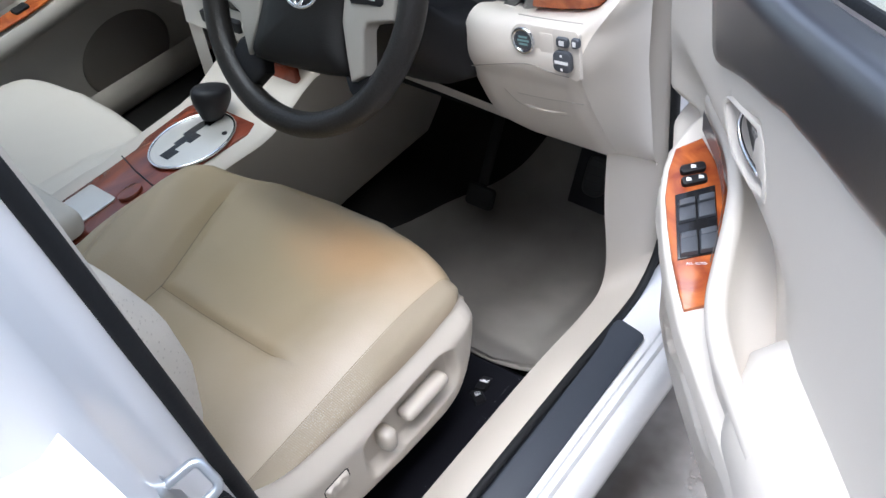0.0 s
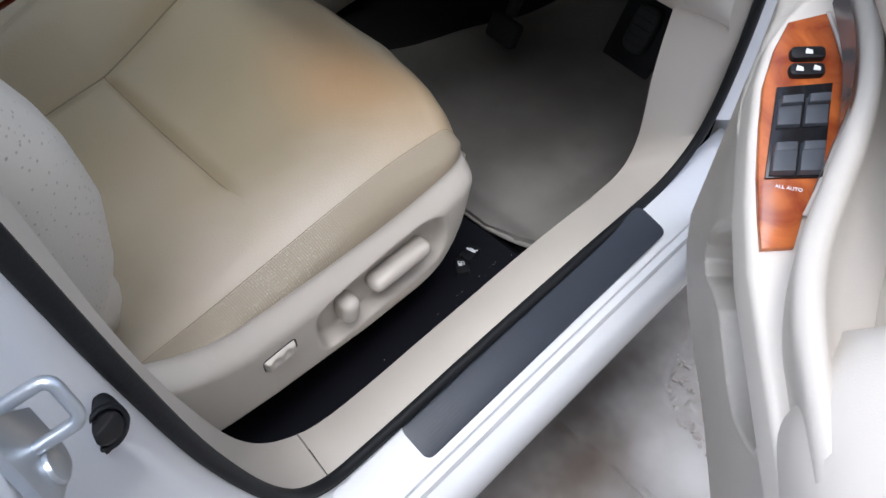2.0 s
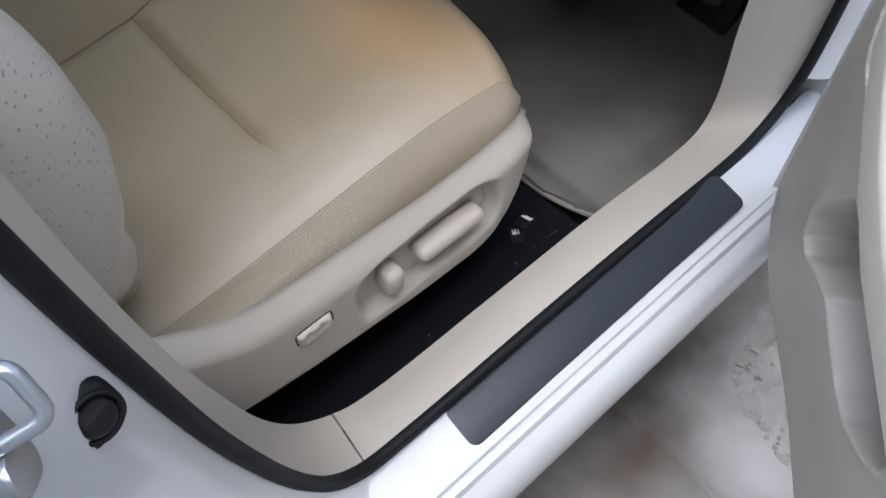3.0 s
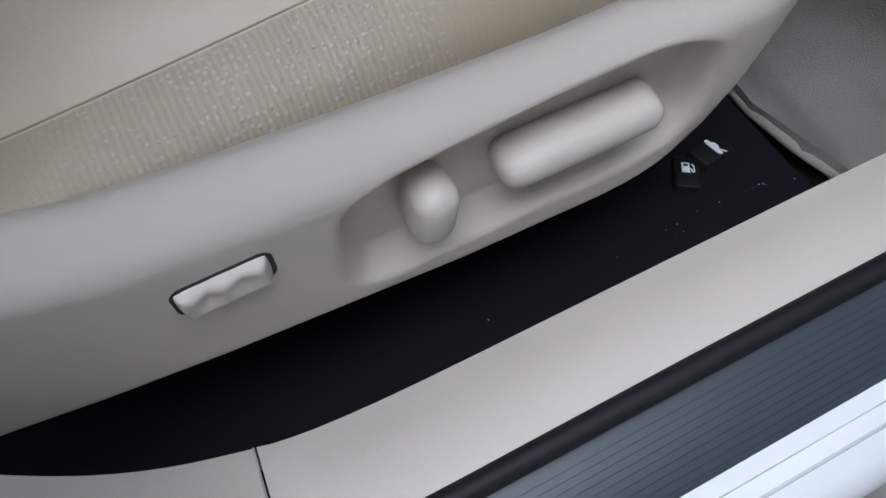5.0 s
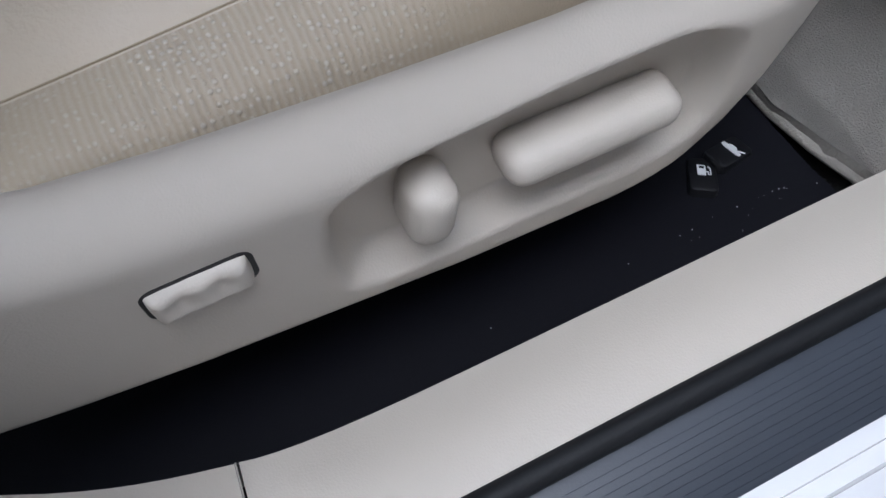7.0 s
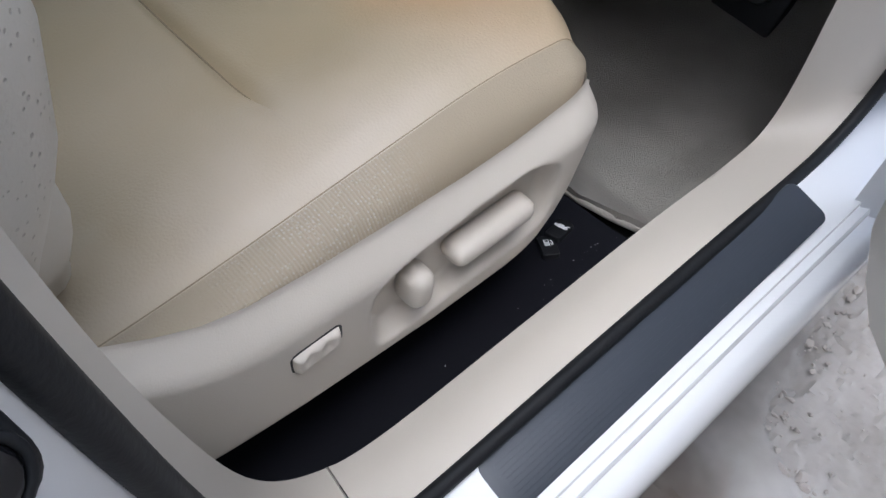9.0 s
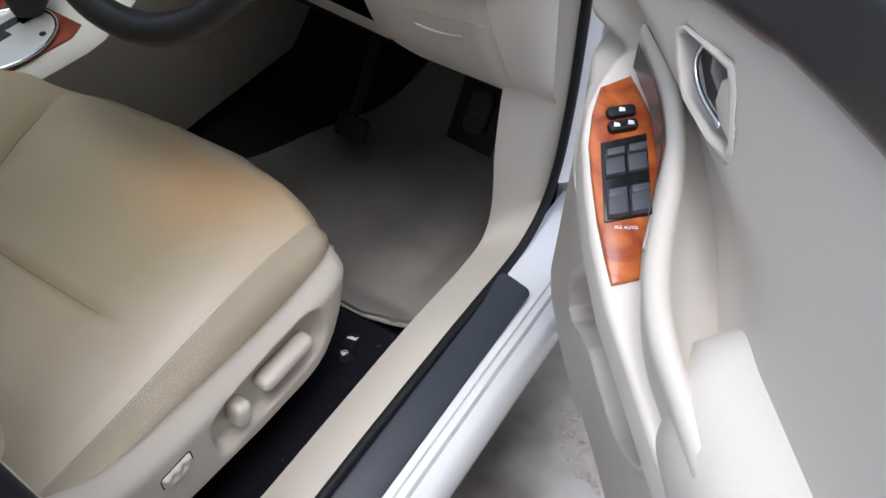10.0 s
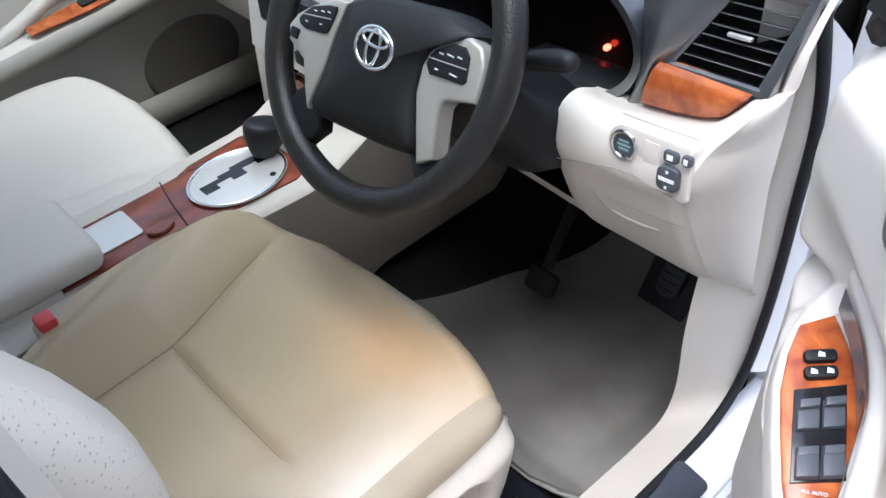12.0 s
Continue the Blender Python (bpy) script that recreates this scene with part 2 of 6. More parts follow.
def ribbed(m, ribs, dots, pale, centre, half):
    """Knitted ribs and pale worn dots over a stretch of the cloth round y = centre."""
    nt = m.node_tree
    b = nt.nodes["Principled BSDF"]
    co = nt.nodes["Texture Coordinate"]
    sep = nt.nodes.new("ShaderNodeSeparateXYZ")
    nt.links.new(co.outputs["Object"], sep.inputs[0])
    off = nt.nodes.new("ShaderNodeMath")
    off.operation = "SUBTRACT"
    nt.links.new(sep.outputs["Y"], off.inputs[0])
    off.inputs[1].default_value = centre
    far = nt.nodes.new("ShaderNodeMath")
    far.operation = "ABSOLUTE"
    nt.links.new(off.outputs[0], far.inputs[0])
    mask = nt.nodes.new("ShaderNodeMapRange")
    mask.interpolation_type = "SMOOTHSTEP"
    mask.inputs[1].default_value, mask.inputs[2].default_value = half * 0.2, half
    mask.inputs[3].default_value, mask.inputs[4].default_value = 1.0, 0.0
    nt.links.new(far.outputs[0], mask.inputs[0])
    vo = nt.nodes.new("ShaderNodeTexVoronoi")
    vo.inputs["Scale"].default_value = dots
    vo.inputs["Randomness"].default_value = 0.6
    nt.links.new(co.outputs["Object"], vo.inputs["Vector"])
    dot = nt.nodes.new("ShaderNodeMapRange")
    dot.interpolation_type = "SMOOTHSTEP"
    dot.inputs[1].default_value, dot.inputs[2].default_value = 0.15, 0.42
    dot.inputs[3].default_value, dot.inputs[4].default_value = 1.0, 0.0
    nt.links.new(vo.outputs["Distance"], dot.inputs[0])
    wave = nt.nodes.new("ShaderNodeTexWave")
    wave.bands_direction = "Y"
    wave.inputs["Scale"].default_value = ribs
    wave.inputs["Distortion"].default_value = 1.5
    nt.links.new(co.outputs["Object"], wave.inputs["Vector"])
    both = nt.nodes.new("ShaderNodeMath")
    both.operation = "MULTIPLY_ADD"
    nt.links.new(wave.outputs["Fac"], both.inputs[0])
    both.inputs[1].default_value = 0.45
    nt.links.new(dot.outputs[0], both.inputs[2])
    fac = nt.nodes.new("ShaderNodeMath")
    fac.operation = "MULTIPLY"
    nt.links.new(both.outputs[0], fac.inputs[0])
    nt.links.new(mask.outputs[0], fac.inputs[1])
    soft = nt.nodes.new("ShaderNodeMath")
    soft.operation = "MULTIPLY"
    nt.links.new(fac.outputs[0], soft.inputs[0])
    soft.inputs[1].default_value = 0.7
    old = b.inputs["Base Color"].links[0].from_socket
    mix = nt.nodes.new("ShaderNodeMix")
    mix.data_type = "RGBA"
    nt.links.new(soft.outputs[0], mix.inputs[0])
    nt.links.new(old, mix.inputs[6])
    mix.inputs[7].default_value = (*pale, 1)
    nt.links.new(mix.outputs[2], b.inputs["Base Color"])
    bump = nt.nodes.new("ShaderNodeBump")
    bump.inputs["Strength"].default_value = 0.5
    bump.inputs["Distance"].default_value = 0.0012
    nt.links.new(fac.outputs[0], bump.inputs["Height"])
    nt.links.new(nt.nodes["Bump"].outputs[0], bump.inputs["Normal"])
    nt.links.new(bump.outputs[0], b.inputs["Normal"])


PERF = material("perforated_leather", (0.61, 0.57, 0.50), 0.5, grain=0.25, grain_scale=400, var=0.03)
perforate(PERF, 180, (0.47, 0.43, 0.37), 0.6, 0.22)
KNIT = material("knit_side_cloth", (0.38, 0.318, 0.235), 0.6, second=(0.31, 0.255, 0.18), scale=5, grain=0.3, grain_scale=700)
ribbed(KNIT, 116, 330, (0.47, 0.425, 0.355), 0.055, 0.10)


# ---- mesh helpers ----
def thing(name, label, category, kind="", group=""):
    return tagged(new(name), label, category, group, kind)


def part(name, bm, mat, parent=None, label="", smooth=40.0, m=None):
    bmesh.ops.recalc_face_normals(bm, faces=bm.faces)
    me = bpy.data.meshes.new(name)
    bm.to_mesh(me)
    bm.free()
    me.materials.append(mat)
    if smooth:
        me.polygons.foreach_set("use_smooth", [True] * len(me.polygons))
        me.set_sharp_from_angle(angle=radians(smooth))
    ob = new(name, me)
    if parent:
        ob.parent = parent
    if m is not None:
        ob.matrix_local = m
    if label:
        tagged(ob, label)
    return ob


def loft(rings, closed=False, caps=False, wrap=False):
    """A skin over rings of equal length."""
    bm = bmesh.new()
    vs = [[bm.verts.new(p) for p in r] for r in rings]
    n = len(rings[0])
    for i in range(len(rings) - (0 if wrap else 1)):
        a, b = vs[i], vs[(i + 1) % len(rings)]
        for j in range(n if closed else n - 1):
            k = (j + 1) % n
            try:
                bm.faces.new((a[j], a[k], b[k], b[j]))
            except ValueError:
                pass
    if caps and closed:
        bm.faces.new(vs[0])
        bm.faces.new(vs[-1])
    return bm


def sheet(fn, us, vs):
    return loft([[fn(u, v) for v in vs] for u in us])


def solid(bm, t):
    """Give a sheet thickness t against its normals."""
    bmesh.ops.recalc_face_normals(bm, faces=bm.faces)
    bmesh.ops.solidify(bm, geom=list(bm.faces), thickness=t)
    return bm


def lin(a, b, n):
    return [a + (b - a) * i / (n - 1) for i in range(n)]


def smoothstep(a, b, x):
    t = min(1.0, max(0.0, (x - a) / (b - a)))
    return t * t * (3 - 2 * t)


def curve_at(points, t):
    """Catmull-Rom value along rows of points, t from 0 to 1."""
    n = len(points) - 1
    i = min(n - 1, int(t * n))
    f = t * n - i
    p = [Vector(points[min(n, max(0, i + k))]) for k in (-1, 0, 1, 2)]
    return 0.5 * ((2 * p[1]) + (p[2] - p[0]) * f + (2 * p[0] - 5 * p[1] + 4 * p[2] - p[3]) * f * f + (3 * p[1] - p[0] - 3 * p[2] + p[3]) * f ** 3)


def fine(points, n):
    return [curve_at(points, i / (n - 1)) for i in range(n)]


def interp(xs, ys, x):
    return float(np.interp(x, xs, ys))


def tube(points, r, sides=10, closed=False, flat=1.0):
    """A round cord along points; flat squeezes it along the second axis."""
    pts = [Vector(p) for p in points]
    n = len(pts)
    rings, up = [], None
    for i, p in enumerate(pts):
        d = (pts[(i + 1) % n] - pts[i - 1]) if closed else (pts[min(n - 1, i + 1)] - pts[max(0, i - 1)])
        d.normalize()
        if up is None:
            up = Vector((0, 0, 1)) if abs(d.z) < 0.8 else Vector((1, 0, 0))
        up = (up - d * up.dot(d)).normalized()
        s = d.cross(up)
        rr = r[i] if isinstance(r, (list, tuple)) else r
        rings.append([p + (up * math.cos(a) * flat + s * math.sin(a)) * rr for a in [2 * math.pi * k / sides for k in range(sides)]])
    return loft(rings, closed=True, caps=not closed, wrap=closed)


def box(x0, x1, y0, y1, z0, z1, r=0.004, seg=2):
    bm = bmesh.new()
    bmesh.ops.create_cube(bm, size=1)
    for v in bm.verts:
        v.co = Vector((x0 + (v.co.x + 0.5) * (x1 - x0), y0 + (v.co.y + 0.5) * (y1 - y0), z0 + (v.co.z + 0.5) * (z1 - z0)))
    if r:
        bmesh.ops.bevel(bm, geom=list(bm.edges), offset=r, segments=seg, profile=0.5, affect="EDGES")
    return bm


def slab(outline, depth, r=0.002, seg=2):
    """A plate from a plan outline of (x, y), its top at z = 0, rounded at the rim."""
    bm = bmesh.new()
    f = bm.faces.new([bm.verts.new((p[0], p[1], 0)) for p in outline])
    if f.normal.z < 0 or (f.normal_update() or f.normal.z < 0):
        bmesh.ops.reverse_faces(bm, faces=[f])
    e = bmesh.ops.extrude_face_region(bm, geom=[f])
    bmesh.ops.translate(bm, vec=(0, 0, -depth), verts=[v for v in e["geom"] if isinstance(v, bmesh.types.BMVert)])
    bm.normal_update()
    if r:
        top = [ed for ed in bm.edges if all(abs(v.co.z) < 1e-6 for v in ed.verts)]
        bmesh.ops.bevel(bm, geom=top, offset=r, segments=seg, profile=0.5, affect="EDGES")
    return bm


def rounded(x0, x1, y0, y1, r, n=5):
    out = []
    for cx, cy, a0 in ((x1 - r, y1 - r, 0), (x0 + r, y1 - r, 90), (x0 + r, y0 + r, 180), (x1 - r, y0 + r, 270)):
        out += [(cx + r * math.cos(radians(a0 + 90 * k / n)), cy + r * math.sin(radians(a0 + 90 * k / n))) for k in range(n + 1)]
    return out


def axes(origin, ex, ey):
    """A matrix with its local x along ex and y near ey."""
    ex = Vector(ex).normalized()
    ez = ex.cross(Vector(ey)).normalized()
    ey = ez.cross(ex)
    return Matrix.Translation(origin) @ Matrix((ex, ey, ez)).transposed().to_4x4()


def facing_m(origin, normal, up=(0, 0, 1), turn=0.0):
    """A matrix whose z points along normal."""
    ez = Vector(normal).normalized()
    ex = Vector(up).cross(ez).normalized()
    return Matrix.Translation(origin) @ Matrix((ex, ez.cross(ex), ez)).transposed().to_4x4() @ Matrix.Rotation(radians(turn), 4, "Z")


def words(text, size, mat, parent, m, name="lettering"):
    cu = bpy.data.curves.new(name, "FONT")
    cu.body, cu.size, cu.extrude = text, size, 0.0002
    cu.align_x, cu.align_y = "CENTER", "CENTER"
    ob = bpy.data.objects.new(name, cu)
    scene.collection.objects.link(ob)
    bpy.context.view_layer.update()
    me = bpy.data.meshes.new_from_object(ob.evaluated_get(bpy.context.evaluated_depsgraph_get()))
    bpy.data.objects.remove(ob)
    me.materials.clear()
    me.materials.append(mat)
    o = new(name, me)
    o.parent = parent
    o.matrix_local = m
    return o


stain_or_light(GROUND, (0.9, 3.2, 0.0), (2.2, 1.8, 1.0), (0.44, 0.45, 0.36), 0.8)
stain_or_light(GROUND, (1.12, 2.42, 0.0), (0.34, 0.36, 1.0), (0.33, 0.38, 0.14), 0.85)
stain_or_light(GROUND, (0.98, -0.05, 0.0), (0.9, 0.44, 1.0), (0.12, 0.105, 0.09), 1.0)
stain_or_light(GROUND, (1.00, 0.44, 0.0), (0.14, 0.09, 1.0), (0.60, 0.57, 0.53), 0.7)
# brown dirt along the sill together with the car's shade, both as ground colour
stain_or_light(GROUND, (0.87, 0.33, 0.0), (0.10, 0.16, 1.0), (0.13, 0.095, 0.07), 0.85)
stain_or_light(GROUND, (0.80, 0.45, 0.0), (0.13, 0.50, 1.0), (0.07, 0.056, 0.045), 0.95)


# daylight on the mat beside the sill, put in as a paler colour
stain_or_light(CARPET, (0.61, 0.50, 0.30), (0.11, 0.20, 0.4), (0.35, 0.33, 0.30), 0.65)
# shade under the dash, put in as a darker mat colour
stain_or_light(CARPET, (0.42, 0.70, 0.30), (0.20, 0.16, 0.4), (0.085, 0.077, 0.068), 0.75)


# ---- ground and surroundings ----
RIM = [(0.83, 0.90), (0.845, 0.75), (0.858, 0.65), (0.872, 0.55), (0.90, 0.512), (0.95, 0.50), (1.0, 0.478), (1.10, 0.49)]


def broken(x, y):
    """Distance to the patch where the screed has broken away, negative inside it."""
    return max(interp([0.3, 0.478, 0.512, 0.55, 0.65, 0.75, 0.90, 1.3], [0.90, 0.90, 0.885, 0.872, 0.858, 0.845, 0.83, 0.80], y) - x, interp([0.8, 0.872, 0.90, 0.95, 1.0, 1.10, 1.3], [0.56, 0.548, 0.512, 0.50, 0.478, 0.49, 0.52], x) - y)


def build_ground():
    def height(x, y):
        h = 0.006 * noise.noise((x * 3, y * 3, 0)) + 0.004 * noise.noise((x * 11, y * 11, 2)) + 0.0015 * noise.noise((x * 40, y * 40, 4))
        d = broken(x, y) + 0.016 * noise.noise((x * 16, y * 16, 7)) + 0.010 * noise.noise((x * 45, y * 45, 3))
        h -= smoothstep(0.004, -0.006, d) * (0.009 + 0.005 * noise.noise((x * 38, y * 38, 5)) + 0.005 * noise.noise((x * 120, y * 120, 6)))
        for (ax, ay), (bx, by), w in (((0.74, 0.357), (1.30, 0.385), 0.003),):
            t = max(0.0, min(1.0, ((x - ax) * (bx - ax) + (y - ay) * (by - ay)) / ((bx - ax) ** 2 + (by - ay) ** 2)))
            e = math.hypot(x - ax - t * (bx - ax), y - ay - t * (by - ay)) + 0.006 * noise.noise((x * 25, y * 25, 9))
            h -= 0.005 * smoothstep(w * 2, w * 0.5, e)
        return h - 0.006 * smoothstep(0.365, 0.350, y + 0.006 * noise.noise((x * 14, y * 14, 1)))
    xs = [-60, -20, -6, -2, -0.5] + lin(0.4, 0.7, 8) + lin(0.705, 1.35, 150) + lin(1.4, 2.4, 10) + [3, 6, 20, 60]
    ys = [-60, -20, -5, -1] + lin(-0.5, -0.02, 10) + lin(0.0, 0.95, 190) + lin(1.0, 4.5, 24) + [8, 20, 60]
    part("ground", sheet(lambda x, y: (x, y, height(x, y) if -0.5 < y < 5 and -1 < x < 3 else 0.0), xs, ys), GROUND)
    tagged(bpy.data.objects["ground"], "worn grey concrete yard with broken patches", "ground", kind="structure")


build_ground()
pebbles = bmesh.new()
rng = random.Random(4)
for i in range(150):
    if i < 105:
        f = rng.random() * (len(RIM) - 1)
        k = int(f)
        x = RIM[k][0] + (RIM[k + 1][0] - RIM[k][0]) * (f - k) + rng.gauss(0.010, 0.014)
        y = RIM[k][1] + (RIM[k + 1][1] - RIM[k][1]) * (f - k) + rng.gauss(0.010, 0.014)
    else:
        x, y = rng.uniform(0.86, 1.12), rng.uniform(0.5, 0.9)
    if broken(x, y) > 0.012:
        continue
    s = rng.uniform(0.0015, 0.0045) if i % 7 else rng.uniform(0.005, 0.010)
    made = bmesh.ops.create_icosphere(pebbles, subdivisions=1, radius=s)
    fx, fy = rng.uniform(0.7, 1.4), rng.uniform(0.7, 1.4)
    for v in made["verts"]:
        w = 1 + 0.7 * noise.noise((v.co + Vector((x, y, i))) * (1.3 / s))
        v.co = Vector((x + v.co.x * fx * w, y + v.co.y * fy * w, -0.007 + v.co.z * 0.55 * w))
tagged(part("pebbles", pebbles, STONE, None, "", 25), "small brown and grey stones in broken concrete", "pebbles", kind="stuff")


# ---- car body ----
car = thing("car_body", "white painted car body with the driver door opening", "car", kind="structure")
GX = 0.742
LOOP = [(-0.165, 1.34), (-0.142, 1.16), (-0.130, 0.97), (-0.120, 0.82), (-0.104, 0.66), (-0.074, 0.51), (-0.033, 0.437), (0.04, 0.421), (0.20, 0.419), (0.38, 0.412),
        (0.52, 0.402), (0.575, 0.410), (0.612, 0.436), (0.632, 0.475), (0.641, 0.53), (0.641, 0.63), (0.628, 0.76), (0.611, 0.89), (0.594, 1.00)]
INNER = [(0.66, -0.14, 1.34), (0.69, -0.126, 1.16), (0.70, -0.113, 0.97), (0.70, -0.106, 0.80), (0.698, -0.092, 0.66), (0.692, -0.066, 0.520), (0.688, -0.024, 0.440), (0.689, 0.04, 0.408),
         (0.690, 0.20, 0.402), (0.690, 0.36, 0.396), (0.69, 0.48, 0.382), (0.69, 0.538, 0.382), (0.69, 0.562, 0.402), (0.69, 0.570, 0.44), (0.69, 0.567, 0.49), (0.69, 0.560, 0.56),
         (0.69, 0.563, 0.66), (0.69, 0.58, 0.80), (0.68, 0.59, 1.00)]
N = 110


def lean(z):
    return GX - max(0.0, z - 0.9) * 0.16


loop3 = fine([(lean(z), y, z) for y, z in LOOP], N)
inner3 = fine(INNER, N)
deep3 = []
for p in inner3:
    k = smoothstep(0.42, 0.5, p.y)
    b = smoothstep(0.0, -0.06, p.y)
    deep3.append(p + Vector((-0.012 * (1 - b) * (1 - k) + 0.006 * b, 0.30 * k - 0.04 * b, -0.13 * (1 - k) * (1 - b))))
rings = []
for i in range(N):
    g, q, d = loop3[i] + Vector((0.004, 0, 0)), inner3[i], deep3[i]
    out = (g - q)
    lift = Vector((0, 0, 0.006)) if 0 < g.y < 0.4 else Vector((0, 0, 0))
    row = [g + Vector((0, 0, -0.01)), g, g.lerp(q, 0.35) + lift, g.lerp(q, 0.75) + lift * 0.6, g.lerp(q, 0.94), q, q.lerp(d, 0.05) , q.lerp(d, 0.2), d]
    rings.append(row)
joint = min(range(N), key=lambda i: abs(loop3[i].y + 0.02) + abs(loop3[i].z - 0.43))
part("pillar_trim", loft(rings[:joint + 1]), BEIGE, car, "beige plastic centre pillar trim", 60)
shifted = [[p + Vector((0, 0.0015, 0)) for p in rings[joint]]] + rings[joint + 1:]
part("sill_trim", loft(shifted), BEIGE, car, "beige plastic sill and kick panel trim", 60)
part("trim_joint", tube([p + Vector((0.0, 0, 0.0006)) for p in rings[joint][1:7]], 0.0006, 6), GROOVE, car)
part("door_seal", tube([p + Vector((0.009, 0, 0.001)) for p in loop3], [0.0066 + 0.0008 * smoothstep(joint, joint - 14, i) for i in range(N)], 12), RUBBER, car, "black rubber door opening seal", 180)
part("seal_lip", tube([p + Vector((0.0135, 0, -0.004)) for p in loop3[:joint + 16]], [0.0026 - 0.0023 * smoothstep(joint - 4, joint + 14, i) for i in range(joint + 16)], 8), RUBBER, car, "", 180)


# painted sill outside the seal
def sill_row(y):
    z = interp([-0.1, 0.04, 0.2, 0.38, 0.52, 0.62], [0.417, 0.413, 0.413, 0.410, 0.404, 0.40], y)
    return [(0.745, y, z - 0.004), (0.757, y, z - 0.002), (0.800, y, z - 0.015), (0.805, y, z - 0.0145), (0.8085, y, z - 0.016), (0.8095, y, z - 0.0225), (0.812, y, z - 0.024),
            (0.818, y, z - 0.024), (0.8195, y, z - 0.027), (0.8205, y, z - 0.0345), (0.823, y, z - 0.036), (0.832, y, z - 0.038), (0.840, y, z - 0.046), (0.846, y, z - 0.062), (0.848, y, z - 0.085), (0.845, y, z - 0.110), (0.838, y, z - 0.125), (0.80, y, z - 0.14), (0.74, y, z - 0.15)]


ys = lin(-0.9, -0.09, 8) + lin(-0.06, 0.6, 34) + lin(0.64, 0.9, 6)
part("sill", loft([sill_row(y) for y in ys]), WHITE, car, "white painted door sill with pressed ridges", 50)
# scuff plate
pl = rounded(0.0, 0.425, 0.0, 0.049, 0.010)
scuff = part("scuff_plate", slab(pl, 0.004, 0.0015), SCUFF, car, "dark grey plastic scuff plate", 40, axes((0.8, 0.074, 0.401), (0, 1, 0.0), (-0.98, 0, 0.24)))
for i in range(9):
    part("rib", tube([(0.012, 0.004 + i * 0.0042, 0.0002), (0.41, 0.004 + i * 0.0042, 0.0002)], 0.00018, 6), SCUFF, scuff)

# painted pillar behind the opening and the rear door's edge
prow = []
for i in range(0, joint + 12):
    g = loop3[i]
    n = Vector((0, -1, 0)).lerp(Vector((0, 0, -1)), smoothstep(0.62, 0.44, g.z))
    prow.append([g + Vector((0.008, 0, 0)), g + Vector((0.016, 0, 0)) + n * 0.018, g + Vector((0.030, 0, 0)) + n * 0.030, g + Vector((0.060, 0, 0)) + n * 0.050, g + Vector((0.085, 0, 0)) + n * 0.062, g + Vector((0.092, 0, 0)) + n * 0.085, g + Vector((0.080, 0, 0)) + n * 0.13])
part("centre_pillar", loft(prow), WHITE, car, "white painted centre pillar", 50)
frow = []
for i in range(joint + 40, N):
    g = loop3[i]
    k = smoothstep(0.55, 0.66, g.y)
    n = Vector((0, 1, 0)).lerp(Vector((0, 0, -1)), 1 - k)
    frow.append([g + Vector((0.008, 0, 0)), g + Vector((0.014, 0, 0)) + n * 0.010, g + Vector((0.022, 0, 0)) + n * 0.022, g + Vector((0.035, 0, 0)) + n * 0.05, g + Vector((0.035, 0, 0)) + n * 0.12])
part("hinge_pillar", loft(frow), WHITE, car, "white painted front hinge pillar", 50)

part("hinge_backing", box(0.735, 0.764, 0.70, 0.84, 0.34, 1.0, 0.0), WHITE, car)
# striker and rubber stop on the pillar
striker = thing("door_striker", "zinc plated door striker loop on the pillar", "striker")
SM = axes((0.797, -0.158, 0.920), (-0.25, -0.90, -0.25), (0.5, -0.05, -0.6))
part("loop", tube([SM @ Vector((p[0], p[1], 0)) for p in rounded(-0.011, 0.030, -0.0125, 0.0125, 0.006)], 0.0036, 10, closed=True), ZINC, striker, "", 180)
part("plate", slab(rounded(-0.036, 0.036, -0.024, 0.024, 0.012), 0.006, 0.002), ZINC, striker, "", 40, SM @ Matrix.Translation((0.014, 0, 0)) @ Matrix.Rotation(radians(-90), 4, "Y") @ Matrix.Rotation(radians(90), 4, "Z"))
for k in (-0.025, 0.025):
    part("bolt", slab([(0.009 * math.cos(a), 0.009 * math.sin(a)) for a in lin(0, 5.6, 12)], 0.006, 0.0015), ZINC, striker, "", 40, SM @ Matrix.Translation((0.011, k, 0)) @ Matrix.Rotation(radians(-90), 4, "Y"))
stop = thing("rubber_stop", "black rubber door stop on the pillar", "door stop")
TM = facing_m((0.770, -0.146, 0.828), (0.85, 0.22, 0.40))
part("base", slab(rounded(-0.0175, 0.0175, -0.0165, 0.0165, 0.011), 0.020, 0.006, 3), RUBBER, stop, "", 40, TM)
part("boss", slab([(0.011 * math.cos(a), 0.011 * math.sin(a)) for a in lin(0, 5.9, 14)], 0.012, 0.004), GLOSSBLACK, stop, "", 40, TM @ Matrix.Translation((0.002, 0, 0.004)))
part("boss_ring", tube([TM @ Vector((0.002 + 0.0125 * math.cos(a), 0.0125 * math.sin(a), 0.001)) for a in lin(0, 2 * math.pi * 23 / 24, 24)], 0.0016, 6, closed=True), RUBBER, stop, "", 180)

